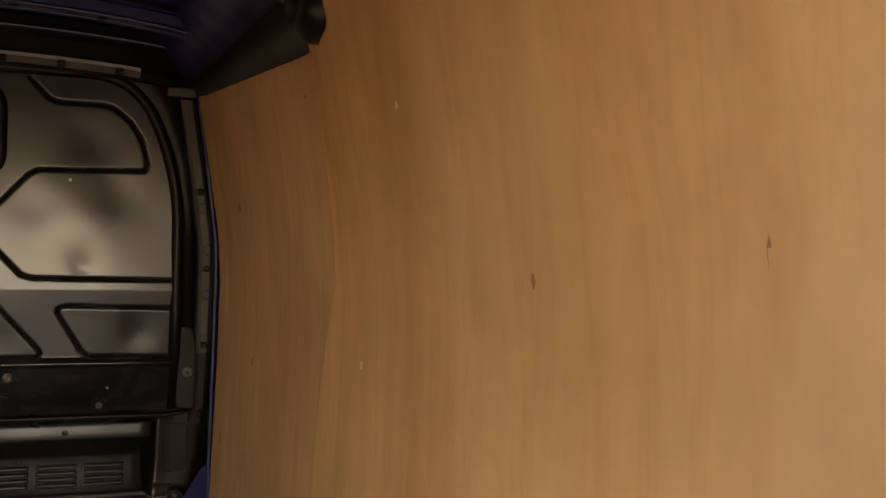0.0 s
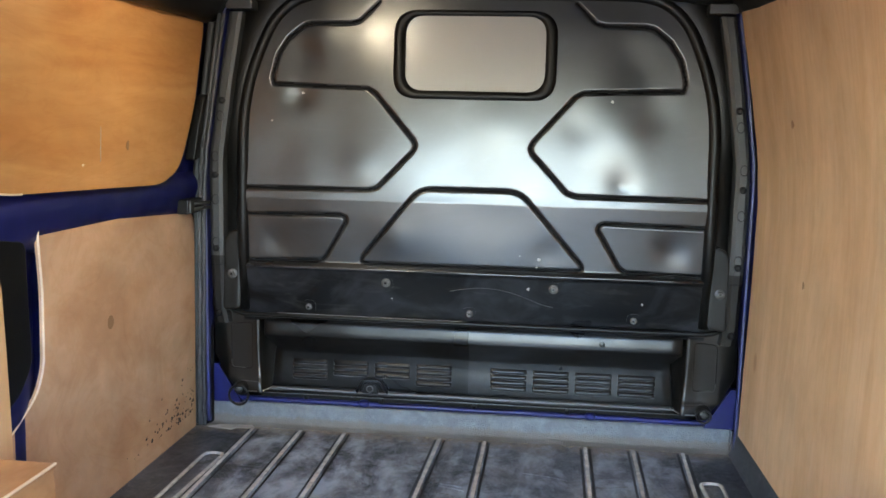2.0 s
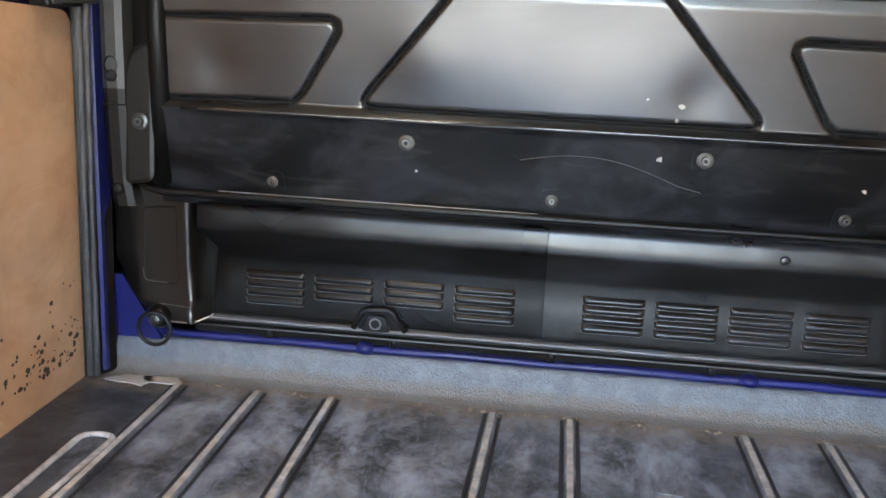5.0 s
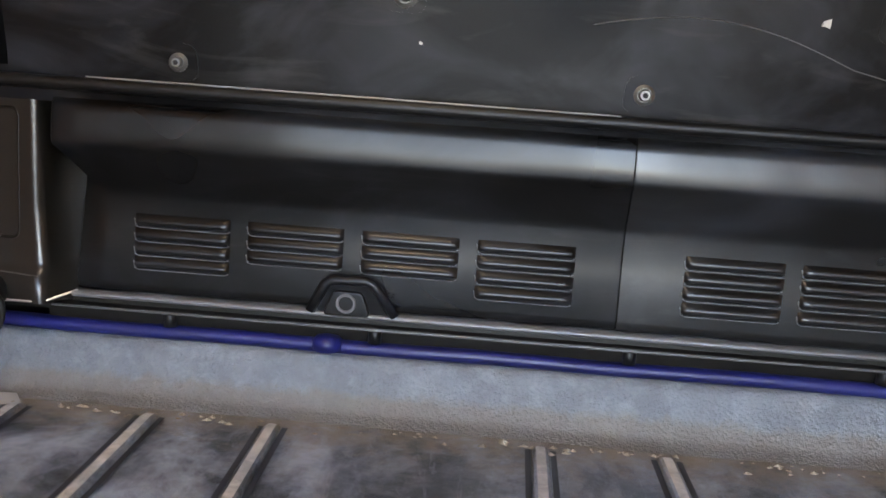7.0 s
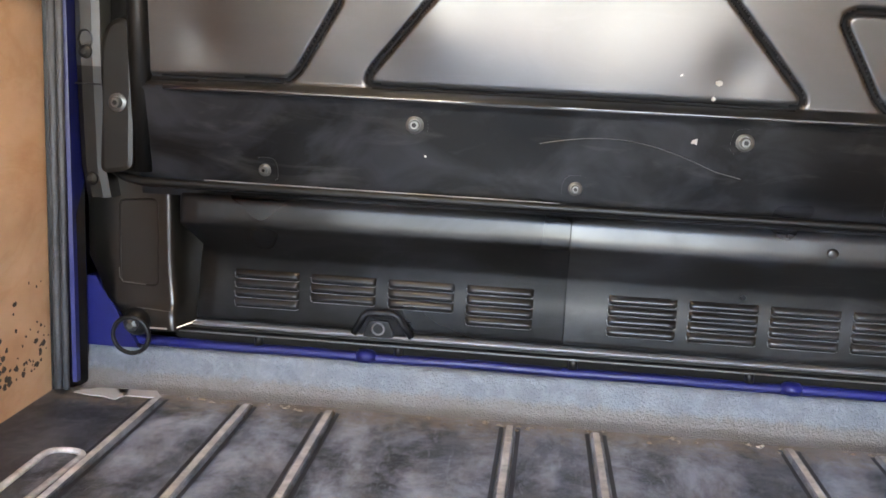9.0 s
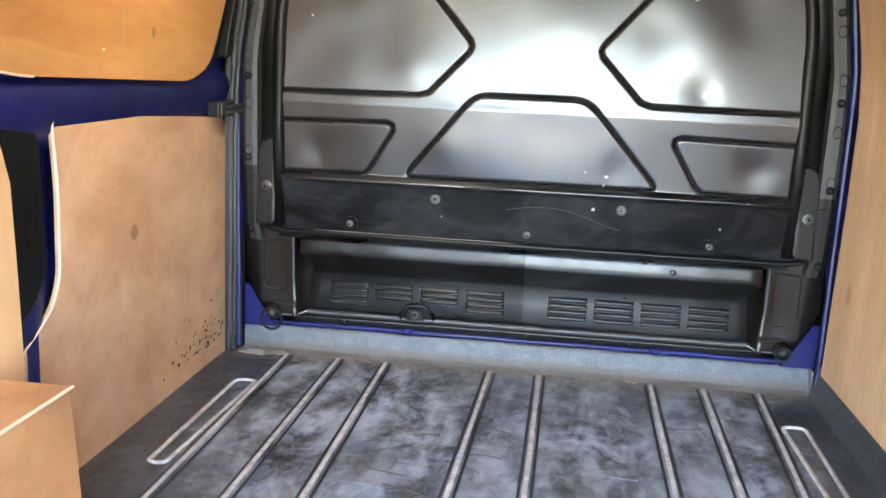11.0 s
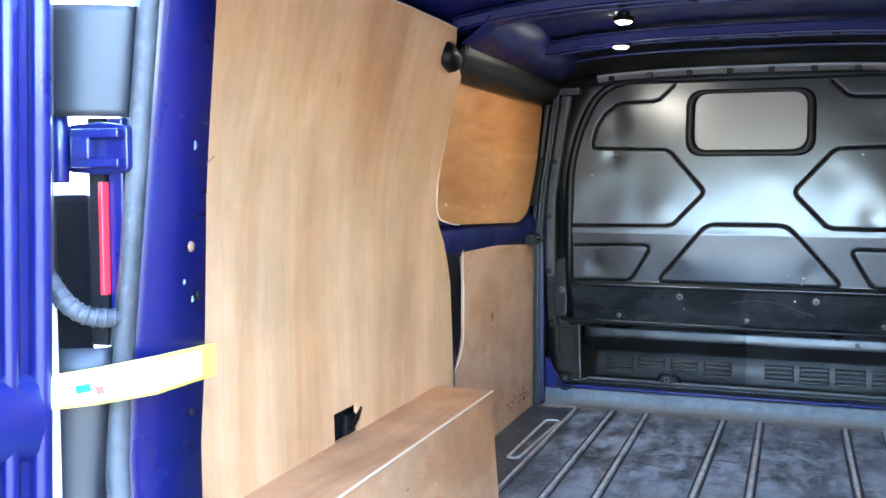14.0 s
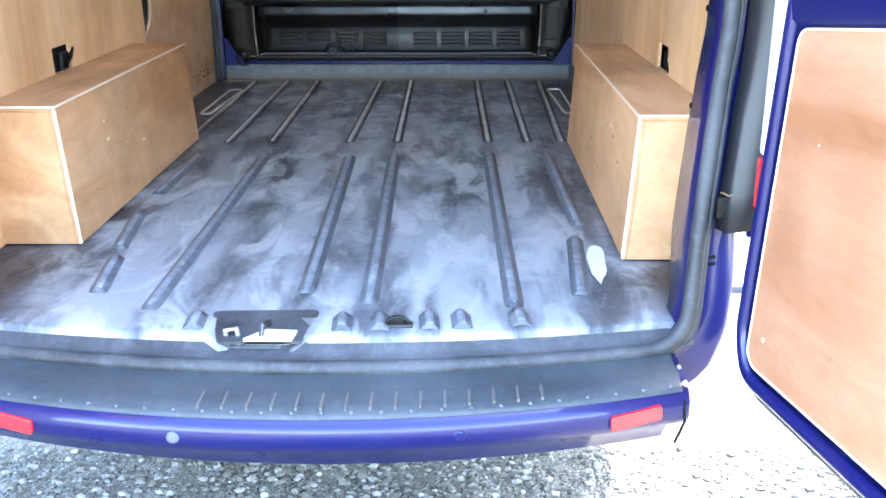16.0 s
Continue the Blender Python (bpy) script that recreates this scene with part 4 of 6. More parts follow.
    for sx in (-1, 1):
        rws = []
        for k in range(27):
            z = 0.40 + 1.02 * k / 26
            xi = interp(z, [(0.4, 0.742), (1.0, 0.742), (1.1, 0.722), (1.2, 0.69), (1.3, 0.635), (1.38, 0.56), (1.42, 0.45)])
            xo = interp(z, [(0.4, 0.80), (0.95, 0.805), (1.2, 0.785), (1.42, 0.735)])
            rws.append([(sx * xi, bulk_y(z) + 0.004, z), (sx * (xi + 0.016), bulk_y(z) + 0.02, z), (sx * (xi + 0.35 * (xo - xi) + 0.012), 0.024, z), (sx * xo, 0.02, z), (sx * (xo + 0.005), 0.045, z)])
        part("side_flange", sheet(rws), BLACK_TRIM, bk, smooth=True)
        # tab that carries the outer bolt, flush with the strip beyond a narrow groove
        tab = rounded([(sx * 0.752, 0.402), (sx * 0.812, 0.392), (sx * 0.816, 0.60), (sx * 0.803, 0.650), (sx * 0.772, 0.664), (sx * 0.754, 0.64)], 0.018, 5)
        part("bolt_tab", slab(tab, lambda u, v, d: (u, -0.008 + 0.05 * (v - 0.5) + d, v), 0.05, 0.009), BROWN_TRIM, bk, smooth=False)
        # corner box: flat face with a bright rounded edge, its wall running back to the louvred panel
        face = [(0.857, 0.070), (0.856, 0.036), (0.850, 0.028), (0.800, 0.025), (0.750, 0.024), (0.714, 0.022), (0.706, 0.019), (0.700, 0.0195), (0.695, 0.023), (0.692, 0.030), (0.688, 0.044), (0.674, 0.060), (0.656, 0.070)]
        rws = []
        for z in (0.116, 0.122, 0.150, 0.156, 0.165, 0.24, 0.32, 0.375, 0.40):
            out = interp(z, [(0.116, -0.012), (0.150, -0.012), (0.158, 0.0), (0.4, 0.0)])
            skew = interp(z, [(0.116, -0.010), (0.16, -0.006), (0.24, 0.0), (0.4, 0.002)])
            wide = 0.857 if z > 0.2 else 0.775 + 0.9 * (z - 0.116)
            rws.append([(sx * (min(x, wide) + (skew if x < 0.72 else 0.0)), y + (out if 0.66 < x < 0.775 else 0.0), z) for x, y in face])
        part("corner_box", sheet(rws), BOX_BLACK, bk, "brownish black corner box", smooth=True)
        part("box_panel", tube([(x, 0.0240, z) for x, z in rounded([(sx * 0.722, 0.193), (sx * 0.793, 0.195), (sx * 0.793, 0.345), (sx * 0.722, 0.35)], 0.012, 4)], 0.0022, 6, True), BROWN_TRIM, bk)
        # pale lines painted as highlights on the embossed corner and step
        part("panel_glint", tube([(sx * 0.794, 0.0222, 0.222), (sx * 0.793, 0.0222, 0.204), (sx * 0.787, 0.0222, 0.196), (sx * 0.745, 0.0220, 0.194)], 0.0011, 5), GLINT_AND_WEAR, bk, "pale line painted as corner highlight")
        part("box_foot_glint", tube([(sx * 0.757, 0.0125, 0.1535), (sx * 0.72, 0.0105, 0.152), (sx * 0.694, 0.0085, 0.150)], 0.0011, 5), GLINT_AND_WEAR, bk)
        part("foot_lip", tube([(sx * 0.745, 0.010, 0.118), (sx * 0.69, 0.010, 0.118), (sx * 0.655, 0.034, 0.131)], 0.0016, 5), SILVER, bk, "bright bare edge")
        part("blue_corner", slab([(sx * 0.765, 0.070), (sx * 0.862, 0.070), (sx * 0.862, 0.200), (sx * 0.845, 0.200)], lambda u, v, d: (u, 0.036 + d, v), 0.03), BLUE_INNER, bk)
    # bottom lip of the pressed panel
    part("bottom_lip", tube([(-0.80, 0.012, 0.400), (-0.775, 0.004, 0.389), (-0.74, 0.0, 0.383), (0.0, -0.001, 0.382), (0.74, 0.0, 0.382), (0.775, 0.004, 0.387), (0.80, 0.012, 0.397)], 0.008, 8), BLACK_TRIM, bk, smooth=True)
    part("lip_edge", tube([(-0.63, -0.002, 0.392), (-0.02, -0.002, 0.390)], 0.0011, 6), CLIP_STEEL, bk, "thin bright lip edge")
    # window: black frame and filmed pane
    wo = rounded([(-0.258, 1.098), (0.254, 1.098), (0.254, 1.374), (-0.258, 1.374)], 0.075, 7)
    wi = rounded([(-0.222, 1.124), (0.219, 1.124), (0.219, 1.358), (-0.222, 1.358)], 0.06, 7)
    bm = bmesh.new()
    lp = []
    for pts, off in ((wo, 0.006), (wo, -0.012), ([((a[0] + b[0]) / 2, (a[1] + b[1]) / 2) for a, b in zip(wo, wi)], -0.016), (wi, -0.010), (wi, 0.02)):
        lp.append([bm.verts.new((x, bulk_y(z) + off, z)) for x, z in pts])
    for p, q in zip(lp, lp[1:]):
        for i in range(len(p)):
            bm.faces.new((p[i], p[(i + 1) % len(p)], q[(i + 1) % len(p)], q[i]))
    bmesh.ops.recalc_face_normals(bm, faces=bm.faces)
    win = part("window", bm, BLACK_TRIM, bk, "black rubber window surround", smooth=True)
    part("pane", slab(wi, lambda u, v, d: (u, bulk_y(v) + 0.002 + d, v), 0.004), PANE, win, "pale grey filmed glass pane")
    # lower panels, either side of the seam: a flat upper band, an undercut, then the louvred face
    prof = [(0.052, 0.398), (0.047, 0.380), (0.032, 0.371), (0.018, 0.366), (0.012, 0.359), (0.010, 0.350), (0.008, 0.332), (0.0065, 0.318), (0.0085, 0.311), (0.015, 0.303), (0.029, 0.274), (0.036, 0.260), (0.0385, 0.250), (0.0365, 0.205), (0.0335, 0.146), (0.036, 0.137), (0.050, 0.131), (0.066, 0.129)]

    def face_y(z):
        return 0.0385 - 0.05 * (0.25 - z)

    for x0, x1, off, skin in ((-0.655, 0.002, 0.0, BLACK_LOWER), (0.0035, 0.660, -0.003, BLACK_LOWER_PALE)):
        rws = []
        for y, z in prof:
            end = interp(z, [(0.14, 0.0), (0.25, 0.008), (0.275, 0.014), (0.31, -0.020), (0.4, -0.022)])
            a = x0 + (end if x0 < -0.1 else 0.0)
            b = x1 - (end if x1 > 0.1 else 0.0)
            row = [(a + (b - a) * i / 20, y + off + 0.0008 * noise.noise((4 * (a + (b - a) * i / 20), 9 * z, 2)), z) for i in range(21)]
            if x0 < -0.1:
                row = [(a - 0.006, y + 0.05, z), (a - 0.003, y + 0.006, z)] + row
            else:
                row = row + [(b + 0.003, y + 0.006 + off, z), (b + 0.006, y + 0.05, z)]
            rws.append(row)
        low = part("lower_panel", sheet(rws), skin, bk, smooth=True)
        if x0 < -0.1:
            groups = ((-0.585, 4, 0.0172), (-0.447, 3, 0.0172), (-0.308, 3, 0.0180), (-0.169, 4, 0.0186))
        else:
            groups = ((0.077, 4, 0.0186), (0.214, 4, 0.0186), (0.351, 4, 0.0186), (0.488, 4, 0.0186))
        for gx0, n, pitch in groups:
            for r in range(n):
                z = 0.2315 - pitch * r
                hood = [(0.0, 0.0), (0.003, 0.0035), (0.007, 0.0058), (0.0105, 0.0062), (0.0125, 0.0045)]
                rr = []
                for k, g in ((0, 0.05), (0.015, 0.6), (0.05, 0.95), (0.1, 1.0), (0.9, 1.0), (0.95, 0.95), (0.985, 0.6), (1, 0.05)):
                    rr.append([(gx0 + 0.117 * k, face_y(z - a) + off - b * g, z - a) for a, b in hood])
                part("louvre", sheet(rr), skin, low, smooth=True)
                part("louvre_slot", slab(rounded([(gx0 + 0.003, z - 0.0160), (gx0 + 0.114, z - 0.0160), (gx0 + 0.114, z - 0.0105), (gx0 + 0.003, z - 0.0105)], 0.002, 3), lambda u, v, d, o=off: (u, face_y(v) - 0.0012 + o + d, v), 0.003), BLACK_HOLE, low)
                # bright grey line painted as the highlight under and beside each louvre
                part("louvre_glint", tube([(gx0 - 0.001, face_y(z) + off - 0.0005, z - 0.006), (gx0 + 0.001, face_y(z) + off - 0.0012, z - 0.0150), (gx0 + 0.006, face_y(z) + off - 0.0014, z - 0.0168), (gx0 + 0.111, face_y(z) + off - 0.0014, z - 0.0168), (gx0 + 0.116, face_y(z) + off - 0.0012, z - 0.0150)], 0.0008, 6), SEAM, low)
    part("dent", lathe([(0.010, 0.0), (0.007, 0.0012), (0.003, 0.0022), (0.0, 0.0024)], pose(0.432, 0.0052, 0.333, 90, 0, 0), 14), BLACK_LOWER_PALE, bk, smooth=True)
    part("crease", tube([(-0.70 + 1.4 * i / 20, bulk_y(0.548) + 0.0018, 0.548) for i in range(21)], 0.0042, 10), BLACK_PANEL, bk, smooth=True)
    # seat-fixing lug under its arched hood
    hood = [(-0.366, 0.131), (-0.348, 0.166), (-0.340, 0.171), (-0.298, 0.172), (-0.289, 0.168), (-0.262, 0.131)]
    lug = part("lug_hood", tube([(x, 0.026, z) for x, z in hood], 0.0062, 8), BLACK_STRIP, bk, smooth=True)
    part("lug_shadow", slab(rounded([(-0.360, 0.130), (-0.268, 0.130), (-0.291, 0.166), (-0.344, 0.166)], 0.008, 3), lambda u, v, d: (u, 0.0300 + d, v), 0.006), BLACK_HOLE, lug)
    part("lug_plate", slab(rounded([(-0.350, 0.128), (-0.292, 0.128), (-0.303, 0.158), (-0.338, 0.158)], 0.006, 3), lambda u, v, d: (u, 0.021 + d, v), 0.010, 0.002), BLACK_STRIP, lug)
    part("lug_hole", tube([(-0.3215 + 0.0105 * math.cos(a), 0.0205, 0.144 + 0.0105 * math.sin(a)) for a in [k * math.pi / 10 for k in range(20)]], 0.0018, 6, True, up=(0, 1, 0)), SEAM, lug)
    part("vent_dimple", lathe([(0.008, 0.0), (0.007, 0.0012), (0.0, 0.0016)], pose(-0.517, 0.0355, 0.158, 90, 0, 0), 14), BLACK_STRIP, bk, smooth=True)
    # folded seam, dark channel and blue sill above the upstand
    rws = [[(-0.66 + 1.33 * i / 40, y + 0.0015 * noise.noise((-4 + 0.5 * i, z * 40, 3)), z) for y, z in ((0.050, 0.131), (0.028, 0.1305), (0.0255, 0.1275), (0.028, 0.1245), (0.050, 0.1235))] for i in range(41)]
    part("sill_seam", sheet(rws), SEAM, bk, "dull grey metal seam", smooth=True)
    rws = [[(-0.70 + 1.41 * i / 40, y, z) for y, z in ((0.046, 0.1235), (0.046, 0.114), (0.038, 0.1115), (0.0375, 0.107), (0.052, 0.104), (0.056, 0.088))] for i in range(41)]
    part("seam_channel", sheet(rws), BROWN_TRIM, bk, "dark steel channel under the seam")
    part("channel_edge", tube([(-0.69 + 1.38 * i / 20, 0.0378 + 0.0012 * noise.noise((i * 0.9, 0, 7)), 0.1092) for i in range(21)], 0.0016, 6), GLINT_AND_WEAR, bk, smooth=True)
    part("sill", tube([(-0.85 + 1.7 * i / 20, 0.056, 0.0805 + 0.001 * math.sin(i * 1.7)) for i in range(21)], 0.0105, 10, flat=0.9), BLUE_INNER, bk, "blue painted sill", smooth=True)
    for x in (-0.543, -0.287, 0.025, 0.33):
        part("sill_stud", lathe([(0.0085, -0.012), (0.0085, 0.002), (0.006, 0.006), (0.0, 0.008)], pose(x, 0.046, 0.103), 10), BLACK_TRIM, bk, smooth=True)
    for x in (-0.346, 0.405):
        part("sill_boss", lathe([(0.020, -0.012), (0.019, 0.0), (0.013, 0.006), (0.0, 0.008)], pose(x, 0.054, 0.088), 16), BLUE_INNER, bk, "blue painted boss", smooth=True)
    # bolts
    for x, z, r in ((-0.269, 0.507, 0.015), (0.270, 0.508, 0.015), (0.004, 0.415, 0.012), (-0.526, 0.415, 0.011), (0.526, 0.415, 0.011), (-0.780, 0.517, 0.016), (0.785, 0.515, 0.016)):
        y = (bulk_y(z) if abs(x) < 0.7 else -0.008) - 0.001
        m = pose(x, y, z, 90, 0, 0)
        bolt = part("bolt", lathe([(r, -0.001), (r, 0.002), (r * 0.7, 0.004), (r * 0.68, 0.003), (r * 0.6, 0.003), (r * 0.58, 0.010), (r * 0.45, 0.012)], m, 18), CHROME, bk, smooth=False)
        part("socket", lathe([(r * 0.28, 0.0118), (r * 0.28, 0.0126)], m, 6), BLACK_HOLE, bolt)
        if abs(x) < 0.6:
            part("bolt_pad", slab(rounded([(x - 0.024, z - 0.02), (x + 0.024, z - 0.02), (x + 0.02, z + 0.022), (x - 0.02, z + 0.022)], 0.015, 4), lambda u, v, d: (u, bulk_y(v) - 0.0015 + d, v), 0.004), BLACK_STRIP, bk)
    # paint chips, pale spots painted as dent highlights, and scratches
    rng = random.Random(4)
    for x, z, s in ((0.222, 0.60, 0.007), (0.19, 0.505, 0.006), (0.215, 0.575, 0.004), (-0.55, 1.11, 0.006), (0.43, 1.10, 0.006), (-0.14, 0.33, 0.004), (0.16, 0.61, 0.003), (-0.25, 0.455, 0.003), (0.55, 0.47, 0.004), (-0.65, 1.02, 0.004), (-0.24, 0.65, 0.003)):
        pts = [(s * rng.uniform(0.5, 1.2) * math.cos(a), s * rng.uniform(0.4, 1.3) * math.sin(a)) for a in [k * 0.9 for k in range(7)]]
        part("paint_chip", slab(pts, lambda u, v, d: (x + u, bulk_y(z + v) - 0.0045 + d + (0.004 if z < 0.36 else 0), z + v), 0.007), SCUFF, bk)
    arc = []
    for k in range(25):
        u = k / 24
        z = 0.488 + 0.020 * math.sin(math.pi * min(1.0, 1.15 * u)) - 0.04 * u * u
        arc.append((-0.06 + 0.33 * u, bulk_y(z) - 0.0024, z))
    part("scratch", tube(arc, 0.0007, 5), GLINT_AND_WEAR, bk)
    # tie-down rings at the foot
    return bk


bulkhead()


def tie_ring(sx):
    r = thing("tie_down_ring", "black steel load tie-down ring on a bolted boss", "tie-down ring", "tie-down rings")
    x, z = sx * 0.757, 0.128
    part("boss", lathe([(0.024, 0.02), (0.026, 0.012), (0.02, 0.0), (0.012, -0.006)], pose(x, -0.004, z, -90, 0, 0), 18), BLACK_TRIM, r, smooth=True)
    part("boss_nut", lathe([(0.012, 0.0), (0.012, 0.009), (0.006, 0.012)], pose(x, -0.010, z, 90, 0, 0), 6), GREY_STEEL, r)
    r0, dz = (0.033, -0.018) if sx < 0 else (0.021, -0.004)
    part("ring", tube([(x + r0 * math.cos(a), -0.018, z + dz + r0 * math.sin(a)) for a in [k * math.pi / 12 for k in range(24)]], 0.0042, 8, True, up=(0, 1, 0)), BLACK_TRIM, r, smooth=True)
    return r


tie_ring(-1)
tie_ring(1)


STRIP_X = [(0.3, 0.812), (0.6, 0.822), (0.9, 0.824), (1.15, 0.79), (1.36, 0.755)]


def front_pillar(sx):
    """Pillar strip beside the bulkhead with its holes, clips and blue edge."""
    p = thing("front_pillar", "grey steel pillar strip with round holes beside bulkhead", "pillar", "front pillars", "structure")
    rws = []
    for k in range(19):
        z = 0.352 + 1.008 * k / 18
        x0 = interp(z, STRIP_X) - (0.008 if k == 0 else 0.0)
        rws.append([(sx * (x0 - 0.016), 0.03, z), (sx * (x0 - 0.012), -0.007, z), (sx * x0, -0.013, z), (sx * (x0 + 0.020), -0.013, z), (sx * (x0 + 0.031), -0.007, z), (sx * (x0 + 0.034), 0.03, z)])
    strip = part("strip", sheet(rws), GREY_STEEL, p, smooth=False)
    strip.data.materials.append(BROWN_TRIM)
    for face in strip.data.polygons:
        face.material_index = 1 if face.center.z < 0.55 else 0
    rws = []
    for k in range(19):
        z = 0.02 + 1.36 * k / 18
        x0 = interp(z, [(0, 0.851), (0.3, 0.853), (0.6, 0.856), (0.9, 0.858), (1.15, 0.824), (1.38, 0.788)])
        rws.append([(sx * (x0 - 0.001), -0.02 if z < 0.36 else 0.03, z), (sx * x0, -0.032, z), (sx * (x0 + 0.007), -0.034, z), (sx * (x0 + 0.012), -0.02, z), (sx * (x0 + 0.05), 0.02, z)])
    part("blue_edge", sheet(rws), BLUE_INNER, p, "blue painted pillar edge", smooth=False)
    for z in (0.62, 0.76, 0.90, 1.03):
        x0 = interp(z, STRIP_X) + 0.011
        part("pillar_hole", tube([(sx * x0 + 0.012 * math.cos(a), -0.0135, z + 0.016 * math.sin(a)) for a in [i * math.pi / 8 for i in range(16)]], 0.0018, 5, True, up=(0, 1, 0)), BLACK_TRIM, p)
    part("strip_joint", box(min(sx * 0.806, sx * 0.852), max(sx * 0.806, sx * 0.852), -0.0145, -0.011, 0.5445, 0.5475, 0.0005), BLACK_HOLE, p)
    for z in (0.385, 0.60, 0.84, 1.08):
        x0 = interp(z, STRIP_X) + 0.011
        part("clip", lathe([(0.012, 0.0), (0.011, 0.005), (0.005, 0.009)], pose(sx * x0, -0.013, z, 90, 0, 0), 12), BLACK_TRIM, p)
    part("top_bracket", box(min(sx * 0.70, sx * 0.785), max(sx * 0.70, sx * 0.785), -0.05, 0.02, 1.365, 1.395, 0.005), GREY_STEEL, p)
    return p


front_pillar(-1)
front_pillar(1)


# ---- sliding door on the nearside ----
def sliding_door():
    d = thing("sliding_door", "closed blue steel sliding door lined with plywood panels", "sliding door")
    rws = []
    for z in (-0.05, 0.3, 0.66, 0.70):
        rws.append([(-0.945, y, z) for y in (0.02, -0.4, -0.8, -1.3)])
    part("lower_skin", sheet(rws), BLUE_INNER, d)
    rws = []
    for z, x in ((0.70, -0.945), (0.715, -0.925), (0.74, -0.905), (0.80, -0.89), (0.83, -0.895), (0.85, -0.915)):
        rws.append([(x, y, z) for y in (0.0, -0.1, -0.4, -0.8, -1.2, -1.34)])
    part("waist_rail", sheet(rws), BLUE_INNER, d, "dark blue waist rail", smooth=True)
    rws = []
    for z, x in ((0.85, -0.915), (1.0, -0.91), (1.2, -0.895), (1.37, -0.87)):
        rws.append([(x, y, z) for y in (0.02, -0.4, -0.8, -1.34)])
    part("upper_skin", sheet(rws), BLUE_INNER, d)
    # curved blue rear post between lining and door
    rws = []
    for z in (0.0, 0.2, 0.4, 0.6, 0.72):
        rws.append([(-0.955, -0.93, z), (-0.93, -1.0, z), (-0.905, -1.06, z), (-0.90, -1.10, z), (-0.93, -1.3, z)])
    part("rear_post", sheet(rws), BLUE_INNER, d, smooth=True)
    part("post_recess", slab(rounded([(-1.185, 0.76), (-1.06, 0.74), (-1.045, 0.46), (-1.10, 0.40), (-1.175, 0.37)], 0.02, 4), lambda u, v, dd: (-0.8985 - dd, u, v), 0.016, 0.003), BLACK_TRIM, d, "dark recess in blue post")
    # front edge with rubber seal
    rws = []
    for k in range(13):
        z = 0.0 + 1.36 * k / 12
        x = interp(z, [(0, -0.905), (0.7, -0.905), (0.9, -0.90), (1.36, -0.845)])
        rws.append([(x - 0.004, -0.022, z), (x + 0.006, -0.024, z), (x + 0.014, -0.018, z), (x + 0.03, -0.010, z), (x + 0.05, 0.02, z)])
    part("front_edge", sheet(rws), BLACK_TRIM, d, "black door edge trim", smooth=True)
    for off, r, mt in ((0.026, 0.0075, SEAL), (0.040, 0.006, SEAL)):
        part("door_seal", tube([(interp(z, [(0, -0.905), (0.7, -0.903), (0.9, -0.895), (1.36, -0.83)]) + off, -0.044, z) for z in [0.01 + 1.34 * k / 16 for k in range(17)]], r, 8), mt, d, smooth=True)
    # striker on the waist rail and tall lock case above it
    latch = part("latch", box(-0.905, -0.868, -0.165, -0.045, 0.722, 0.768, 0.005), BLACK_TRIM, d, "black door latch")
    part("latch_plate", box(-0.869, -0.864, -0.155, -0.125, 0.726, 0.764, 0.002), GREY_STEEL, latch)
    for zz in (0.735, 0.752):
        part("latch_bar", tube([(-0.866, -0.12, zz), (-0.860, -0.06, zz), (-0.848, -0.028, zz)], 0.0055, 8), GREY_STEEL, latch, smooth=True)
    case = part("lock_case", slab(rounded([(-0.10, 0.885), (-0.03, 0.90), (-0.005, 1.06), (-0.02, 1.10), (-0.06, 1.09), (-0.085, 1.0)], 0.015, 4), lambda u, v, dd: (-0.872 + 0.12 * max(0.0, v - 0.9) - dd, u, v), 0.03, 0.004), BLACK_TRIM, d, "black lock case")
    part("lock_bar", tube([(-0.866, -0.055, 0.93), (-0.852, -0.030, 1.04)], 0.006, 8), GREY_STEEL, case, smooth=True)
    part("lock_bar", tube([(-0.862, -0.035, 0.93), (-0.846, -0.014, 1.04)], 0.004, 8), GREY_STEEL, case, smooth=True)
    return d


sliding_door()


# ---- plywood lining ----
def lay_door(x0, lean):
    return lambda y, z, d: (x0 + lean * (z - 0.8) + d, y, z)


def ply_board(name, label, outline, place, mat, bare, thick=0.009):
    """A flat board; bare(u, v) tells where its raw edge shows."""
    b = part(name, slab(outline, place, -thick, 0.0), mat)
    tagged(b, label, "plywood panel", "plywood lining")
    n = len(outline)
    first = next(i for i in range(n) if bare(*outline[i]) and not bare(*outline[i - 1]))
    run = []
    for i in range(n):
        if not bare(*outline[(first + i) % n]):
            break
        run.append(place(*outline[(first + i) % n], 0.0005))
    part("cut_edge", tube(run, 0.0028, 5), PLY_EDGE, b, "pale raw cut edge")
    return b


lower = rounded([(-1.003, 0.772), (-0.045, 0.716), (-0.016, 0.69), (-0.004, 0.03), (-0.03, -0.012), (-1.28, -0.012), (-1.25, 0.27), (-1.14, 0.318), (-1.08, 0.349), (-1.02, 0.383), (-0.988, 0.44), (-0.986, 0.62)], 0.03, 5)
low_board = ply_board("plywood_panel", "pale stained plywood panel on lower sliding door", lower, lay_door(-0.903, 0.0), PLY_PALE, lambda u, v: u < -0.9 and v > 0.25)
upper = rounded([(-1.33, 0.88), (-1.16, 0.852), (-0.34, 0.826), (-0.20, 0.868), (-0.09, 1.05), (-0.012, 1.345), (-1.30, 1.345)], 0.06, 5)
top_board = ply_board("plywood_panel", "orange-brown plywood panel on upper sliding door", upper, lay_door(-0.882, 0.03), PLY_DOOR, lambda u, v: u < -1.1 and v < 1.3)

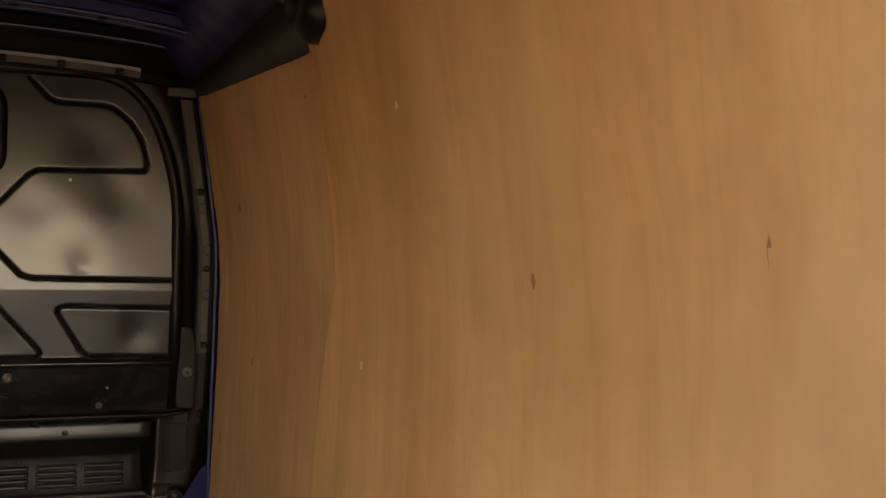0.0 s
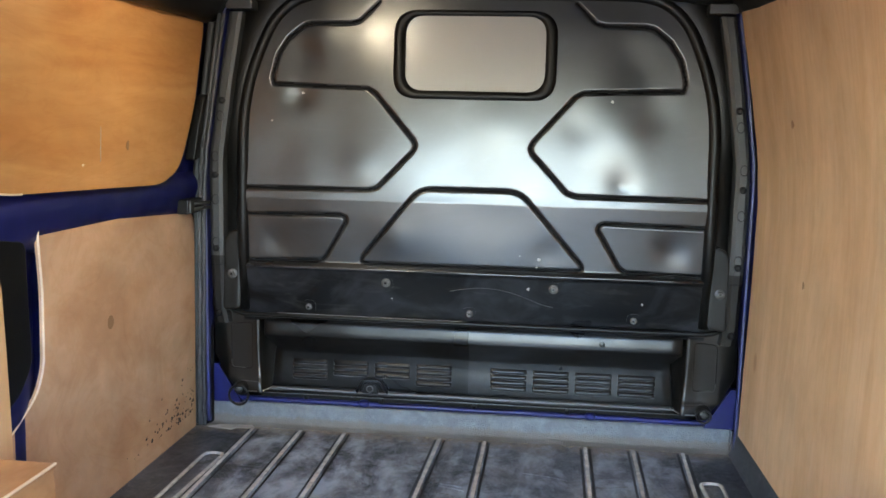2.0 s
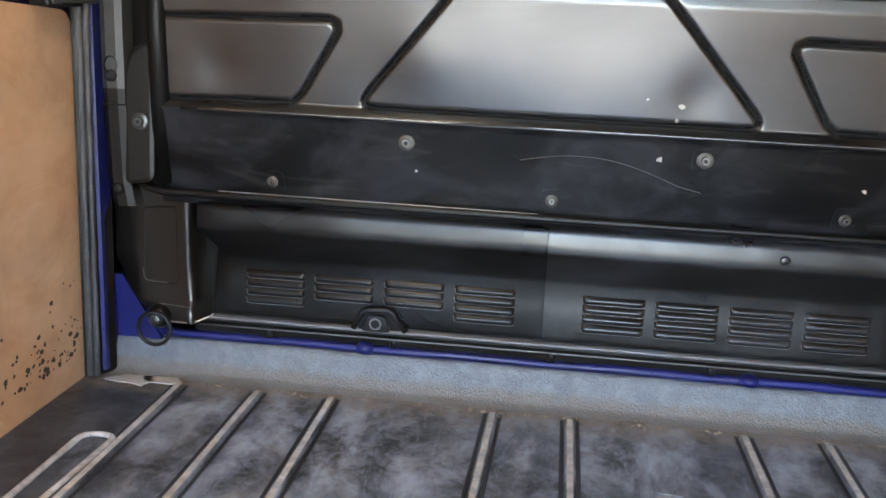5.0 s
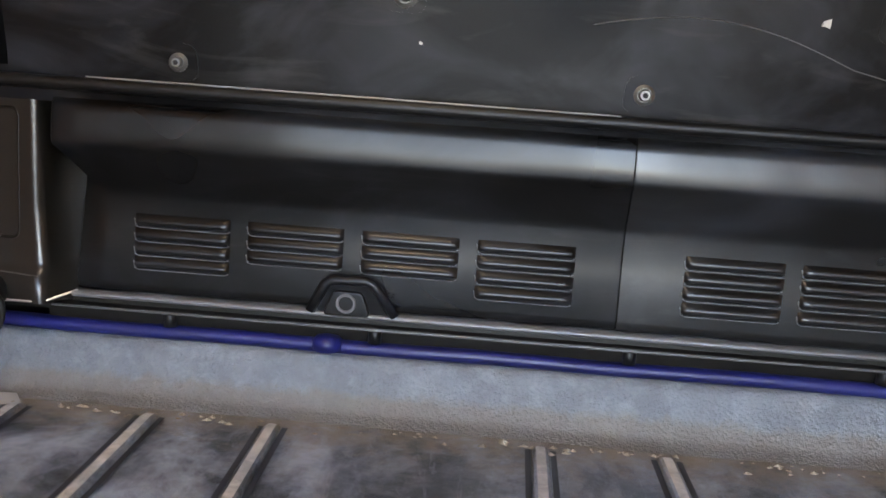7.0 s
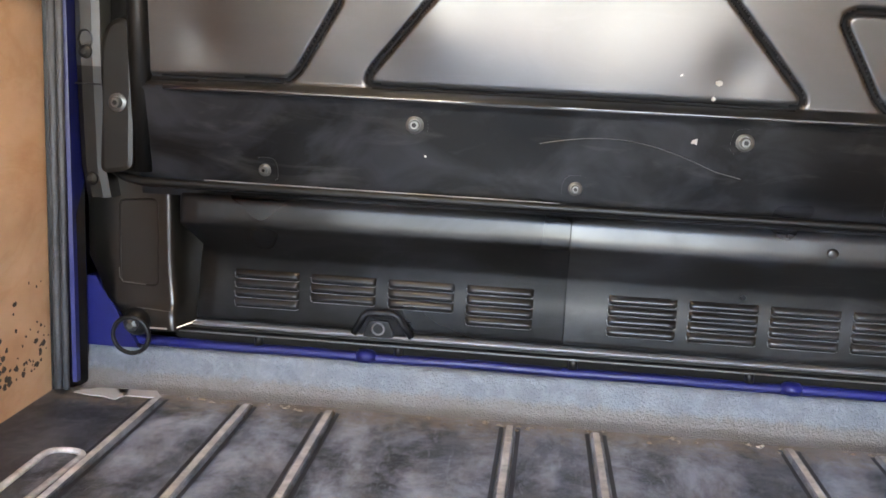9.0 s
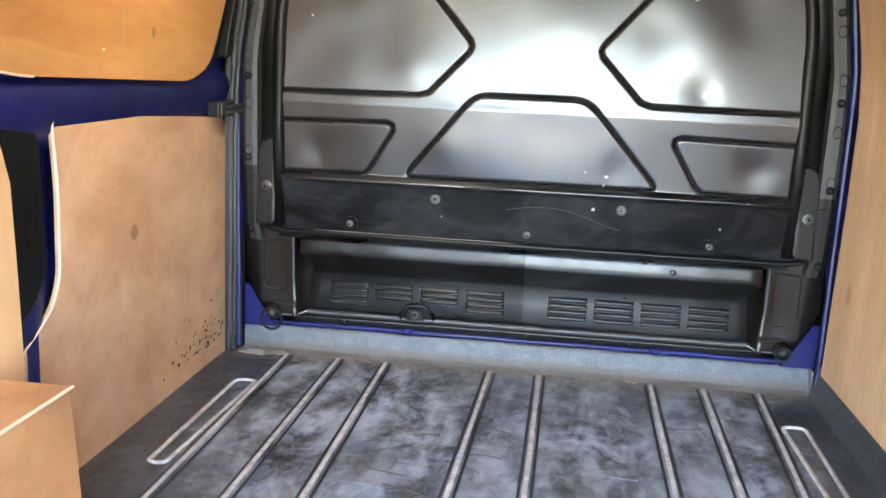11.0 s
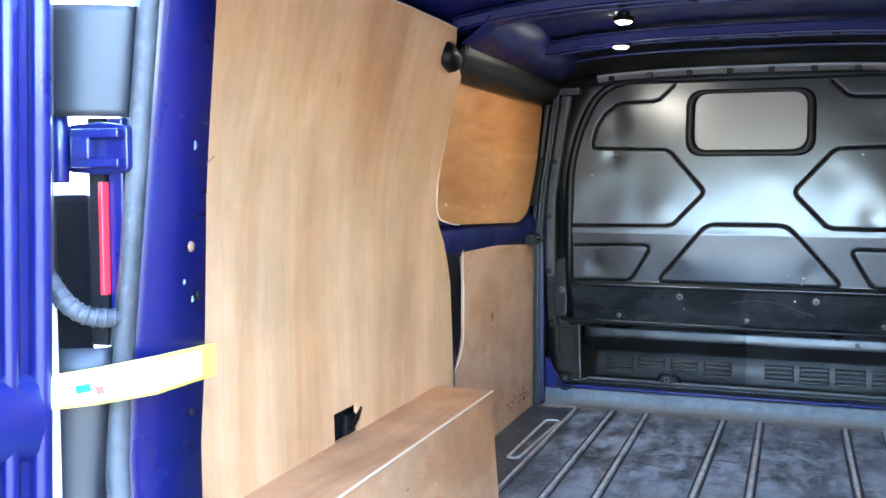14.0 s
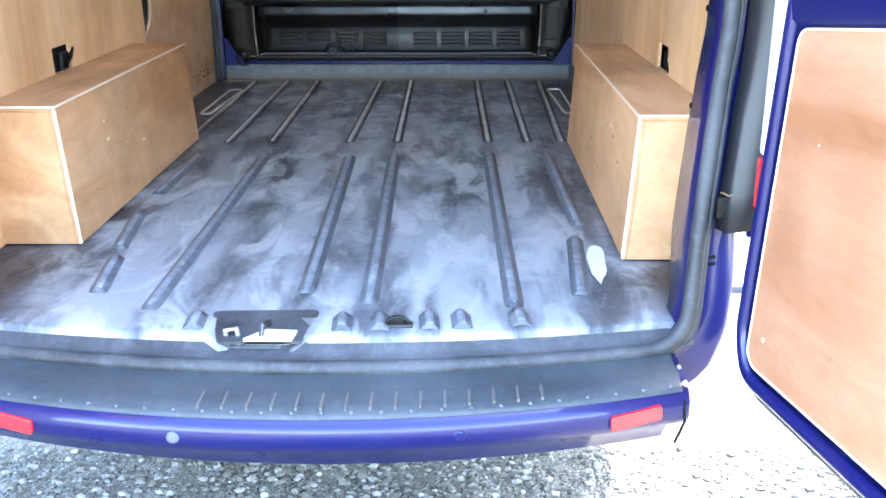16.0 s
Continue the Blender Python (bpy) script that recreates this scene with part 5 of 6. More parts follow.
# grime low on the door board, and its knot
rng = random.Random(8)
for _ in range(95):
    y = -0.03 - abs(rng.gauss(0, 0.17))
    z = 0.05 + abs(rng.gauss(0, 0.07)) * max(0.2, 1 + y)
    s = rng.choice((0.002, 0.003, 0.004, 0.007))
    pts = [(s * rng.uniform(0.5, 1.4) * math.cos(a), s * rng.uniform(0.5, 1.2) * math.sin(a)) for a in [k * 1.05 for k in range(6)]]
    part("grime_spot", slab(pts, lambda u, v, d: (-0.9022 - d, y + u, z + v), 0.0006), GRIME, low_board)
KNOT = material("plywood_knot", (0.30, 0.17, 0.08), 0.7)
part("knot", lathe([(0.019, 0.0), (0.017, 0.0007), (0.005, 0.001)], pose(-0.903, -0.64, 0.475, 0, 90, 0), 14), KNOT, low_board)


def lining(name, label, sx, ya, yb, prof, z0, z1, slot=None, mat=PLY_WALL, cuts=14, edged=True):
    """A bent ply sheet on a van side. ya, yb: front and rear edge at a height; prof(y, z): half width."""
    zs = [z0 + (z1 - z0) * k / 22 for k in range(23)]
    us = [k / cuts for k in range(cuts + 1)]
    if slot:
        zs = sorted(zs + [slot[2], slot[3]])
        us = sorted(us + [slot[0], slot[1]])
    rws = []
    for z in zs:
        a, b = ya(z), yb(z)
        rws.append([(sx * prof(a + (b - a) * u, z), a + (b - a) * u, z) for u in us])

    def skip(i, j):
        return bool(slot) and slot[2] - 1e-6 <= zs[i] < slot[3] - 1e-6 and slot[0] - 1e-6 <= us[j] < slot[1] - 1e-6

    bm = sheet(rws, skip)
    # give the sheet depth outwards
    own = bm
    top = list(own.faces)
    ext = bmesh.ops.extrude_face_region(own, geom=top)
    for v in [g for g in ext["geom"] if isinstance(g, bmesh.types.BMVert)]:
        v.co.x += sx * 0.009
    bmesh.ops.recalc_face_normals(own, faces=own.faces)
    b = part(name, own, mat)
    tagged(b, label, "plywood panel", "plywood lining")
    edge = [r[0] for r in rws]
    if edged:
        part("cut_edge", tube([(x - sx * 0.001, y, z) for x, y, z in edge], 0.0035, 5), PLY_EDGE, b, "pale raw cut edge")
    part("cut_edge", tube([(x - sx * 0.001, y, z) for x, y, z in rws[-1]], 0.003, 5), PLY_EDGE, b)
    return b


def rear_half(y, z):
    base = interp(z, [(0, 0.862), (0.35, 0.872), (0.7, 0.882), (0.9, 0.884), (1.05, 0.872), (1.25, 0.835), (1.46, 0.785)])
    return base - 0.03 * max(0.0, (-y - 2.2) / 0.5) ** 2 * 0.4


def front_half(y, z):
    base = interp(z, [(0, 0.853), (0.2, 0.857), (0.55, 0.867), (0.8, 0.870), (0.95, 0.861), (1.2, 0.820), (1.4, 0.783)])
    return base + 0.036 * min(1.0, max(0.0, -y / 1.4))


def l_front(z):
    return interp(z, [(0.0, -1.18), (0.5, -1.185), (0.68, -1.19), (0.79, -1.24), (0.87, -1.305), (0.93, -1.32), (1.07, -1.295), (1.28, -1.28), (1.34, -1.26), (1.38, -1.36), (1.46, -1.40)])


lining("plywood_panel", "tall tan plywood lining panel with a rectangular cut-out", -1, l_front, lambda z: -2.90, rear_half, 0.0, 1.455, (0.44, 0.518, 0.345, 0.422), edged=False)
rear_lining = lining("plywood_panel", "tall tan plywood lining panel above wheel arch box", 1, lambda z: interp(z, [(0, -1.34), (0.62, -1.358), (0.76, -1.38), (0.86, -1.425), (0.93, -1.465), (1.14, -1.463), (1.29, -1.478), (1.45, -1.485)]), lambda z: -2.90, rear_half, 0.0, 1.455, (0.395, 0.48, 0.352, 0.424), edged=False)
front_lining = lining("plywood_panel", "bent plywood panel with smudges beside the bulkhead", 1, lambda z: -0.06, lambda z: -1.56, front_half, 0.082, 1.40, mat=PLY_FRONT, edged=False)


VEIN = ply_material("dark_veneer_vein", (0.46, 0.27, 0.14), (0.34, 0.18, 0.08), (3.0, 3.0, 0.6))


def ply_mark(name, board, at, y, z, wy, wz, mat, seed):
    """An uneven flat mark on a board; at(y, z) is the board's face there, its sign the side it faces."""
    rr = random.Random(seed)
    pts = [(wy * rr.uniform(0.55, 1.0) * math.cos(a), wz * rr.uniform(0.55, 1.0) * math.sin(a)) for a in [k * math.pi / 6 for k in range(12)]]
    s = 1 if at(y, z) > 0 else -1
    part(name, slab(pts, lambda u, v, d: (at(y + u, z + v) - s * (0.0006 - d), y + u, z + v), 0.001), mat, board)


def door_face(y, z):
    return -0.882 + 0.03 * (z - 0.8)


for nm, y, z, wy, wz, mt in (("scratch", -0.73, 0.956, 0.0022, 0.062, SCUFF), ("knot", -0.571, 0.946, 0.012, 0.016, KNOT), ("torn_spot", -1.24, 0.92, 0.012, 0.007, SPLINTER), ("torn_spot", -0.823, 0.902, 0.008, 0.005, SPLINTER)):
    ply_mark(nm, top_board, door_face, y, z, wy, wz, mt, int(-y * 100))
for nm, y, z, wy, wz, mt in (("knot", -2.635, 1.045, 0.0035, 0.018, VEIN), ("knot", -2.27, 1.0, 0.006, 0.009, VEIN), ("torn_spot", -1.90, 1.2, 0.007, 0.006, SPLINTER), ("torn_spot", -1.64, 0.81, 0.012, 0.010, SPLINTER)):
    ply_mark(nm, rear_lining, rear_half, y, z, wy, wz, mt, int(-y * 100))
for nm, y, z, wy, wz, mt in (("smudge", -0.49, 1.04, 0.018, 0.014, VEIN), ("knot", -0.61, 0.645, 0.009, 0.012, KNOT), ("screw_dot", -1.34, 1.26, 0.004, 0.004, CHROME)):
    ply_mark(nm, front_lining, front_half, y, z, wy, wz, mt, int(-y * 100))


def slot_works(sx, y):
    """Dark latch works seen through a cut-out."""
    s = thing("side_catch", "black plastic catch inside the plywood cut-out", "catch", "side catches")
    part("backing", box(min(sx * 0.90, sx * 0.915), max(sx * 0.90, sx * 0.915), y - 0.10, y + 0.10, 0.32, 0.45, 0.004), BLACK_HOLE, s)
    part("catch_body", box(min(sx * 0.878, sx * 0.90), max(sx * 0.878, sx * 0.90), y - 0.045, y + 0.02, 0.345, 0.40, 0.008), BLACK_TRIM, s)
    part("catch_lever", tube([(sx * 0.876, y - 0.03, 0.36), (sx * 0.87, y, 0.385), (sx * 0.876, y + 0.03, 0.405)], 0.007, 8), BLACK_TRIM, s)


slot_works(-1, -1.945)
slot_works(1, -2.09)


def wheel_box(sx, y0, y1, xt, xb, h, e=0.0):
    """Boarded wheel arch: top, long side, two ends."""
    w = thing("wheel_arch_box", "boxed-in wheel arch of pale tan plywood boards", "wheel arch box", "wheel arch boxes")
    xo = 0.885

    def board(name, pts, th):
        bm = bmesh.new()
        vs = [bm.verts.new(p) for p in pts]
        bm.faces.new(vs)
        ext = bmesh.ops.extrude_face_region(bm, geom=bm.faces[:])
        for v in [g for g in ext["geom"] if isinstance(g, bmesh.types.BMVert)]:
            v.co += Vector(th)
        bmesh.ops.recalc_face_normals(bm, faces=bm.faces)
        bmesh.ops.bevel(bm, geom=bm.edges[:], offset=0.0015, segments=1, affect="EDGES")
        return part(name, bm, PLY_BOX, w)

    X = lambda v: sx * v
    board("side_board", [(X(xb + e), y0, 0.003), (X(xb), y1, 0.003), (X(xt), y1, h - 0.012), (X(xt + e), y0, h - 0.012)], (sx * 0.012, 0, 0))
    board("top_board", [(X(xt + e - 0.003), y0 + 0.003, h), (X(xo), y0 + 0.003, h), (X(xo), y1 - 0.003, h), (X(xt - 0.003), y1 - 0.003, h)], (0, 0, -0.0115))
    board("rear_board", [(X(xb + 0.0125), y1, 0.003), (X(xo), y1, 0.003), (X(xo), y1, h - 0.0122), (X(xt + 0.0125), y1, h - 0.0122)], (0, 0.012, 0))
    board("front_board", [(X(xb + e + 0.0125), y0, 0.003), (X(xo), y0, 0.003), (X(xo), y0, h - 0.0122), (X(xt + e + 0.0125), y0, h - 0.0122)], (0, -0.012, 0))
    part("worn_edge", tube([(X(xt + e - 0.003), y0 + 0.002, h - 0.0015), (X(xt - 0.003), y1 - 0.002, h - 0.0015)], 0.0032, 6), PLY_EDGE, w, "pale rubbed board edge")
    part("worn_edge", tube([(X(xb), y1 - 0.001, 0.006), (X(xt), y1 - 0.001, h - 0.006)], 0.0045, 6), PLY_EDGE, w)
    part("worn_edge", tube([(X(xt), y1 - 0.003, h - 0.001), (X(xo - 0.02), y1 - 0.003, h - 0.001)], 0.0032, 6), PLY_EDGE, w)
    rr = random.Random(21 + sx)
    for _ in range(7):
        y, z, s = rr.uniform(y1 + 0.1, y1 + 0.75), rr.uniform(0.08, 0.27), rr.choice((0.004, 0.006, 0.009))
        x = xb + (xt - xb) * z / h + e * (y - y1) / (y0 - y1)
        pts = [(s * rr.uniform(0.7, 1.8) * math.cos(a), s * rr.uniform(0.3, 0.8) * math.sin(a)) for a in [k * 1.05 for k in range(6)]]
        part("torn_spot", slab(pts, lambda u, v, d: (X(x - 0.0008 + d), y + u, z + v), 0.0015), SPLINTER if rr.random() < 0.6 else KNOT, w)
    return w


wheel_box(-1, -1.352, -2.570, 0.688, 0.662, 0.349)
wheel_box(1, -1.402, -2.690, 0.690, 0.668, 0.349, 0.014)


# ---- rear bumper ----
def bumper_y(x):
    return -3.338 + 0.23 * x * x + 6.0 * max(0.0, abs(x) - 0.72) ** 2


def bumper():
    b = thing("rear_bumper", "blue rear bumper with grey ribbed step pad", "bumper")
    xs = [-0.712 + 1.424 * i / 60 for i in range(61)]
    rws = []
    for x in xs:
        y = bumper_y(x)
        rws.append([(x, y + 0.02, -0.074), (x, y + 0.004, -0.078), (x, y - 0.006, -0.090), (x, y - 0.006, -0.120), (x, y + 0.004, -0.138), (x, y + 0.03, -0.150), (x, y + 0.12, -0.18), (x, y + 0.20, -0.28)])
    part("cover", sheet(rws), BLUE, b, smooth=True)
    rws = []
    for x in [-0.70 + 1.4 * i / 48 for i in range(49)]:
        y = bumper_y(x)
        rws.append([(x, rear_y(x, 0) + 0.015, -0.052), (x, rear_y(x, 0) - 0.03, -0.056), (x, y + 0.06, -0.062), (x, y + 0.018, -0.068), (x, y + 0.010, -0.074), (x, y + 0.012, -0.08)])
    part("step_pad", sheet(rws), STEP, b, "grey ribbed plastic step", smooth=True)
    for sx in (-1, 1):
        rws = [[(sx * x, y, z) for y, z in ((-2.97, -0.055), (bumper_y(x) + 0.06, -0.06), (bumper_y(x) + 0.02, -0.068), (bumper_y(x) + 0.004, -0.079))] for x in (0.703, 0.706, 0.709, 0.712)]
        part("corner_cap", sheet(rws), BLUE, b, "blue bumper corner", smooth=True)
    for i in range(15):
        x = -0.18 + 0.045 * i - 0.02
        y = bumper_y(x)
        part("step_ridge", box(x - 0.0025, x + 0.0025, y + 0.028, y + 0.10, -0.069, -0.0600, 0.001), LEDGE, b)
    for i in range(25):
        x = -0.62 + 0.054 * i
        part("step_stud", lathe([(0.0038, 0.0), (0.003, 0.003), (0.001, 0.004)], pose(x, bumper_y(x) + 0.019, -0.067), 8), PALE_STUD, b)
    for sx in (-1, 1):
        e = 0.045 if sx < 0 else 0.0
        pts = rounded([(sx * (0.555 - e), -0.098), (sx * (0.655 - e), -0.086), (sx * (0.657 - e), -0.116), (sx * (0.557 - e), -0.128)], 0.008, 3)
        rf = part("reflector", slab(pts, lambda u, v, d: (u, bumper_y(u) - 0.013 + d, v), 0.02, 0.002), RED_LENS, b, "red reflector")
        x = sx * 0.712
        y = bumper_y(x)
        rws = [[(sx * (0.712 + a), y + c, z) for c, z in ((0.16, -0.066), (0.02, -0.074), (0.004, -0.078), (-0.006, -0.090), (-0.006, -0.120), (0.004, -0.138), (0.03, -0.150), (0.12, -0.18))] for a in (0.0, -0.02)]
        rws[1] = [(p, q + 0.03, r) for p, q, r in rws[1]]
        part("cover_end", sheet(rws), BLUE, b, smooth=True)
        x = sx * 0.70
        part("panel_gap", tube([(x, bumper_y(x) + 0.02, -0.073), (x, bumper_y(x) - 0.004, -0.09), (x + sx * 0.004, bumper_y(x) - 0.007, -0.13), (x - sx * 0.01, bumper_y(x) + 0.002, -0.18)], 0.003, 6), BLACK_HOLE, b)
    for x in (-0.24, 0.275, -0.6, 0.62):
        if abs(x) < 0.5:
            part("parking_sensor", lathe([(0.0115, -0.002), (0.0115, 0.002), (0.010, 0.0025), (0.0095, 0.001), (0.008, 0.002)], pose(x, bumper_y(x) - 0.0075, -0.108, 90, 0, 0), 18), BLUE if x > 0 else PALE_STUD, b, "round parking sensor")
    return b


bumper()


def door_catch():
    c = thing("door_catch", "white and steel door striker set in the floor edge", "door catch")
    part("plate", slab(rounded([(-0.150, -3.128), (-0.052, -3.128), (-0.045, -3.085), (-0.11, -3.078)], 0.006, 3), lambda u, v, d: (u, v, -0.006 - d), 0.012), WHITE_PLATE, c)
    part("bracket", tube([(-0.185, -3.10, -0.03), (-0.187, -3.10, 0.0), (-0.165, -3.10, 0.005), (-0.16, -3.10, -0.03)], 0.006, 8), SILVER, c)
    part("striker", tube([(-0.115, -3.12, -0.02), (-0.113, -3.10, 0.012), (-0.105, -3.07, 0.008), (-0.107, -3.06, -0.02)], 0.005, 8), CHROME, c)
    o = thing("floor_eye", "dark steel load eye sunk in the rubber mat", "load eye")
    part("eye_loop", tube([(0.155 + 0.022 * math.cos(a), -3.075, 0.002 + 0.016 * math.sin(a)) for a in [k * math.pi / 8 for k in range(9)]], 0.005, 8, up=(0, 1, 0)), BLACK_TRIM, o)
    part("eye_base", box(0.125, 0.185, -3.085, -3.06, -0.002, 0.004, 0.0015), GREY_STEEL, o)


door_catch()


# ---- rear doors, folded open ----
def rear_door(sx, hx, hy, lean, margin):
    d = thing("rear_door", "open blue rear door lined with scratched plywood", "rear door", "rear doors")
    ang = math.radians(12)
    ux, uy = sx * math.sin(ang), -math.cos(ang)      # along the door, away from the hinge
    nx, ny = -sx * math.cos(ang), -math.sin(ang)     # the lined face looks this way

    def at(u, z, d=0.0):
        return (hx + ux * u + nx * d + lean * (z - 0.64), hy + uy * u + ny * d, z)

    outline = rounded([(0.0, -0.02), (0.05, -0.105), (0.82, -0.12), (0.84, 1.30), (0.70, 1.45), (0.0, 1.45)], 0.07, 6)
    bm = slab(outline, lambda u, z, k: at(u, z, 0.0 - k), 0.05, 0.012)
    part("door_shell", bm, BLUE, d, smooth=False)
    # raised inner frame, rolled edges
    part("edge_roll", tube([at(u, z, 0.006) for u, z in rounded([(0.025, 0.0), (0.065, -0.075), (0.80, -0.09), (0.815, 1.29), (0.69, 1.42), (0.025, 1.42)], 0.07, 6)], 0.016, 8, True), BLUE, d, smooth=True)
    part("edge_seal", tube([at(u, z, -0.02) for u, z in rounded([(-0.006, -0.02), (0.045, -0.115), (0.82, -0.13), (0.845, 1.3), (0.70, 1.455), (-0.006, 1.455)], 0.07, 6)], 0.009, 8, True), SEAL, d, smooth=True)
    for z0, z1 in ((-0.045, 0.585), (0.80, 1.32)):
        pts = rounded([(margin, z0 + 0.02), (margin + 0.025, z0), (0.76, z0 - 0.01), (0.77, z1 + 0.075), (margin, z1 + 0.005)], 0.025, 5)
        pl = part("lining_board", slab(pts, lambda u, z, k: at(u, z, 0.012 - k), 0.010), PLY_REAR, d, "scratched orange-tan plywood board")
        part("cut_edge", tube([at(u, z, 0.0125) for u, z in pts], 0.0025, 5, True), PLY_EDGE, pl)
        rr = random.Random(31)
        for _ in range(14):
            u, z, s = rr.uniform(margin + 0.04, 0.7), rr.uniform(z0, z1 - 0.05), rr.choice((0.002, 0.003, 0.004, 0.006, 0.01))
            p2 = [(s * rr.uniform(0.5, 1.0) * math.cos(a), 1.6 * s * rr.uniform(0.2, 1.0) * math.sin(a)) for a in [k * 1.05 for k in range(6)]]
            part("torn_spot", slab(p2, lambda a, b, k: at(u + a, z + b, 0.0128 - k), 0.001), rr.choice((SPLINTER, KNOT)), pl)
    for u in (0.075, 0.125) if margin > 0.1 else ():
        part("frame_rail", tube([at(u, -0.04 + 1.43 * k / 12, 0.004) for k in range(13)], 0.014, 8), BLUE, d, "raised blue door frame rail", smooth=True)
    # waist bar between the boards
    rws = [[at(u, z + 0.1 * u, k) for u in (0.03, 0.3, 0.6, 0.8)] for z, k in ((0.585, 0.002), (0.60, 0.016), (0.65, 0.024), (0.70, 0.016), (0.715, 0.002))]
    part("waist_bar", sheet(rws), BLUE, d, smooth=True)
    for z in (0.22, 1.048):
        leaf = slab(rounded([(0.752, z - 0.034), (0.80, z - 0.040), (0.862, z - 0.036), (0.862, z + 0.036), (0.80, z + 0.040), (0.752, z + 0.034)], 0.008, 3), lambda u, v, k: (sx * u, -3.004 + k, v), 0.02, 0.003)
        h = part("hinge", leaf, BLUE, d, "blue painted door hinge")
        for zz in (z - 0.022, z + 0.022):
            part("hinge_rib", box(min(sx * 0.757, sx * 0.845), max(sx * 0.757, sx * 0.845), -3.020, -3.003, zz - 0.007, zz + 0.007, 0.003), BLUE, h)
        part("hinge_block", box(min(sx * 0.806, sx * 0.842), max(sx * 0.806, sx * 0.842), -3.024, -3.003, z - 0.017, z + 0.017, 0.004), BLUE, h)
        part("hinge_pin", lathe([(0.013, -0.052), (0.015, -0.048), (0.015, 0.048), (0.013, 0.052)], pose(sx * 0.866, -3.018, z), 12), BLUE, h, smooth=True)
    return d


rear_door(1, 0.872, -3.085, 0.055, 0.06)
rear_door(-1, -0.852, -3.062, 0.03, 0.17)


def tail_lamp(sx):
    t = thing("tail_lamp", "tall tail lamp with clear upper and red lower lens", "tail lamp", "tail lamps")
    part("housing", box(min(sx * 0.862, sx * 0.89), max(sx * 0.862, sx * 0.89), -3.045, -2.95, 0.22, 0.98, 0.012), BLACK_TRIM, t)
    part("clear_lens", box(min(sx * 0.850, sx * 0.89), max(sx * 0.850, sx * 0.89), -3.075, -3.045, 0.345, 0.835, 0.010), CLEAR_LENS, t, "clear lens")
    part("red_lens", box(min(sx * 0.847, sx * 0.89), max(sx * 0.847, sx * 0.89), -3.078, -3.046, 0.235, 0.342, 0.010), RED_LENS, t, "red lens")
    part("red_stripe", box(min(sx * 0.800, sx * 0.808), max(sx * 0.800, sx * 0.808), -3.004, -2.988, 0.825, 0.998, 0.002), RED_LENS, t, "thin red lens edge")


tail_lamp(1)
tail_lamp(-1)


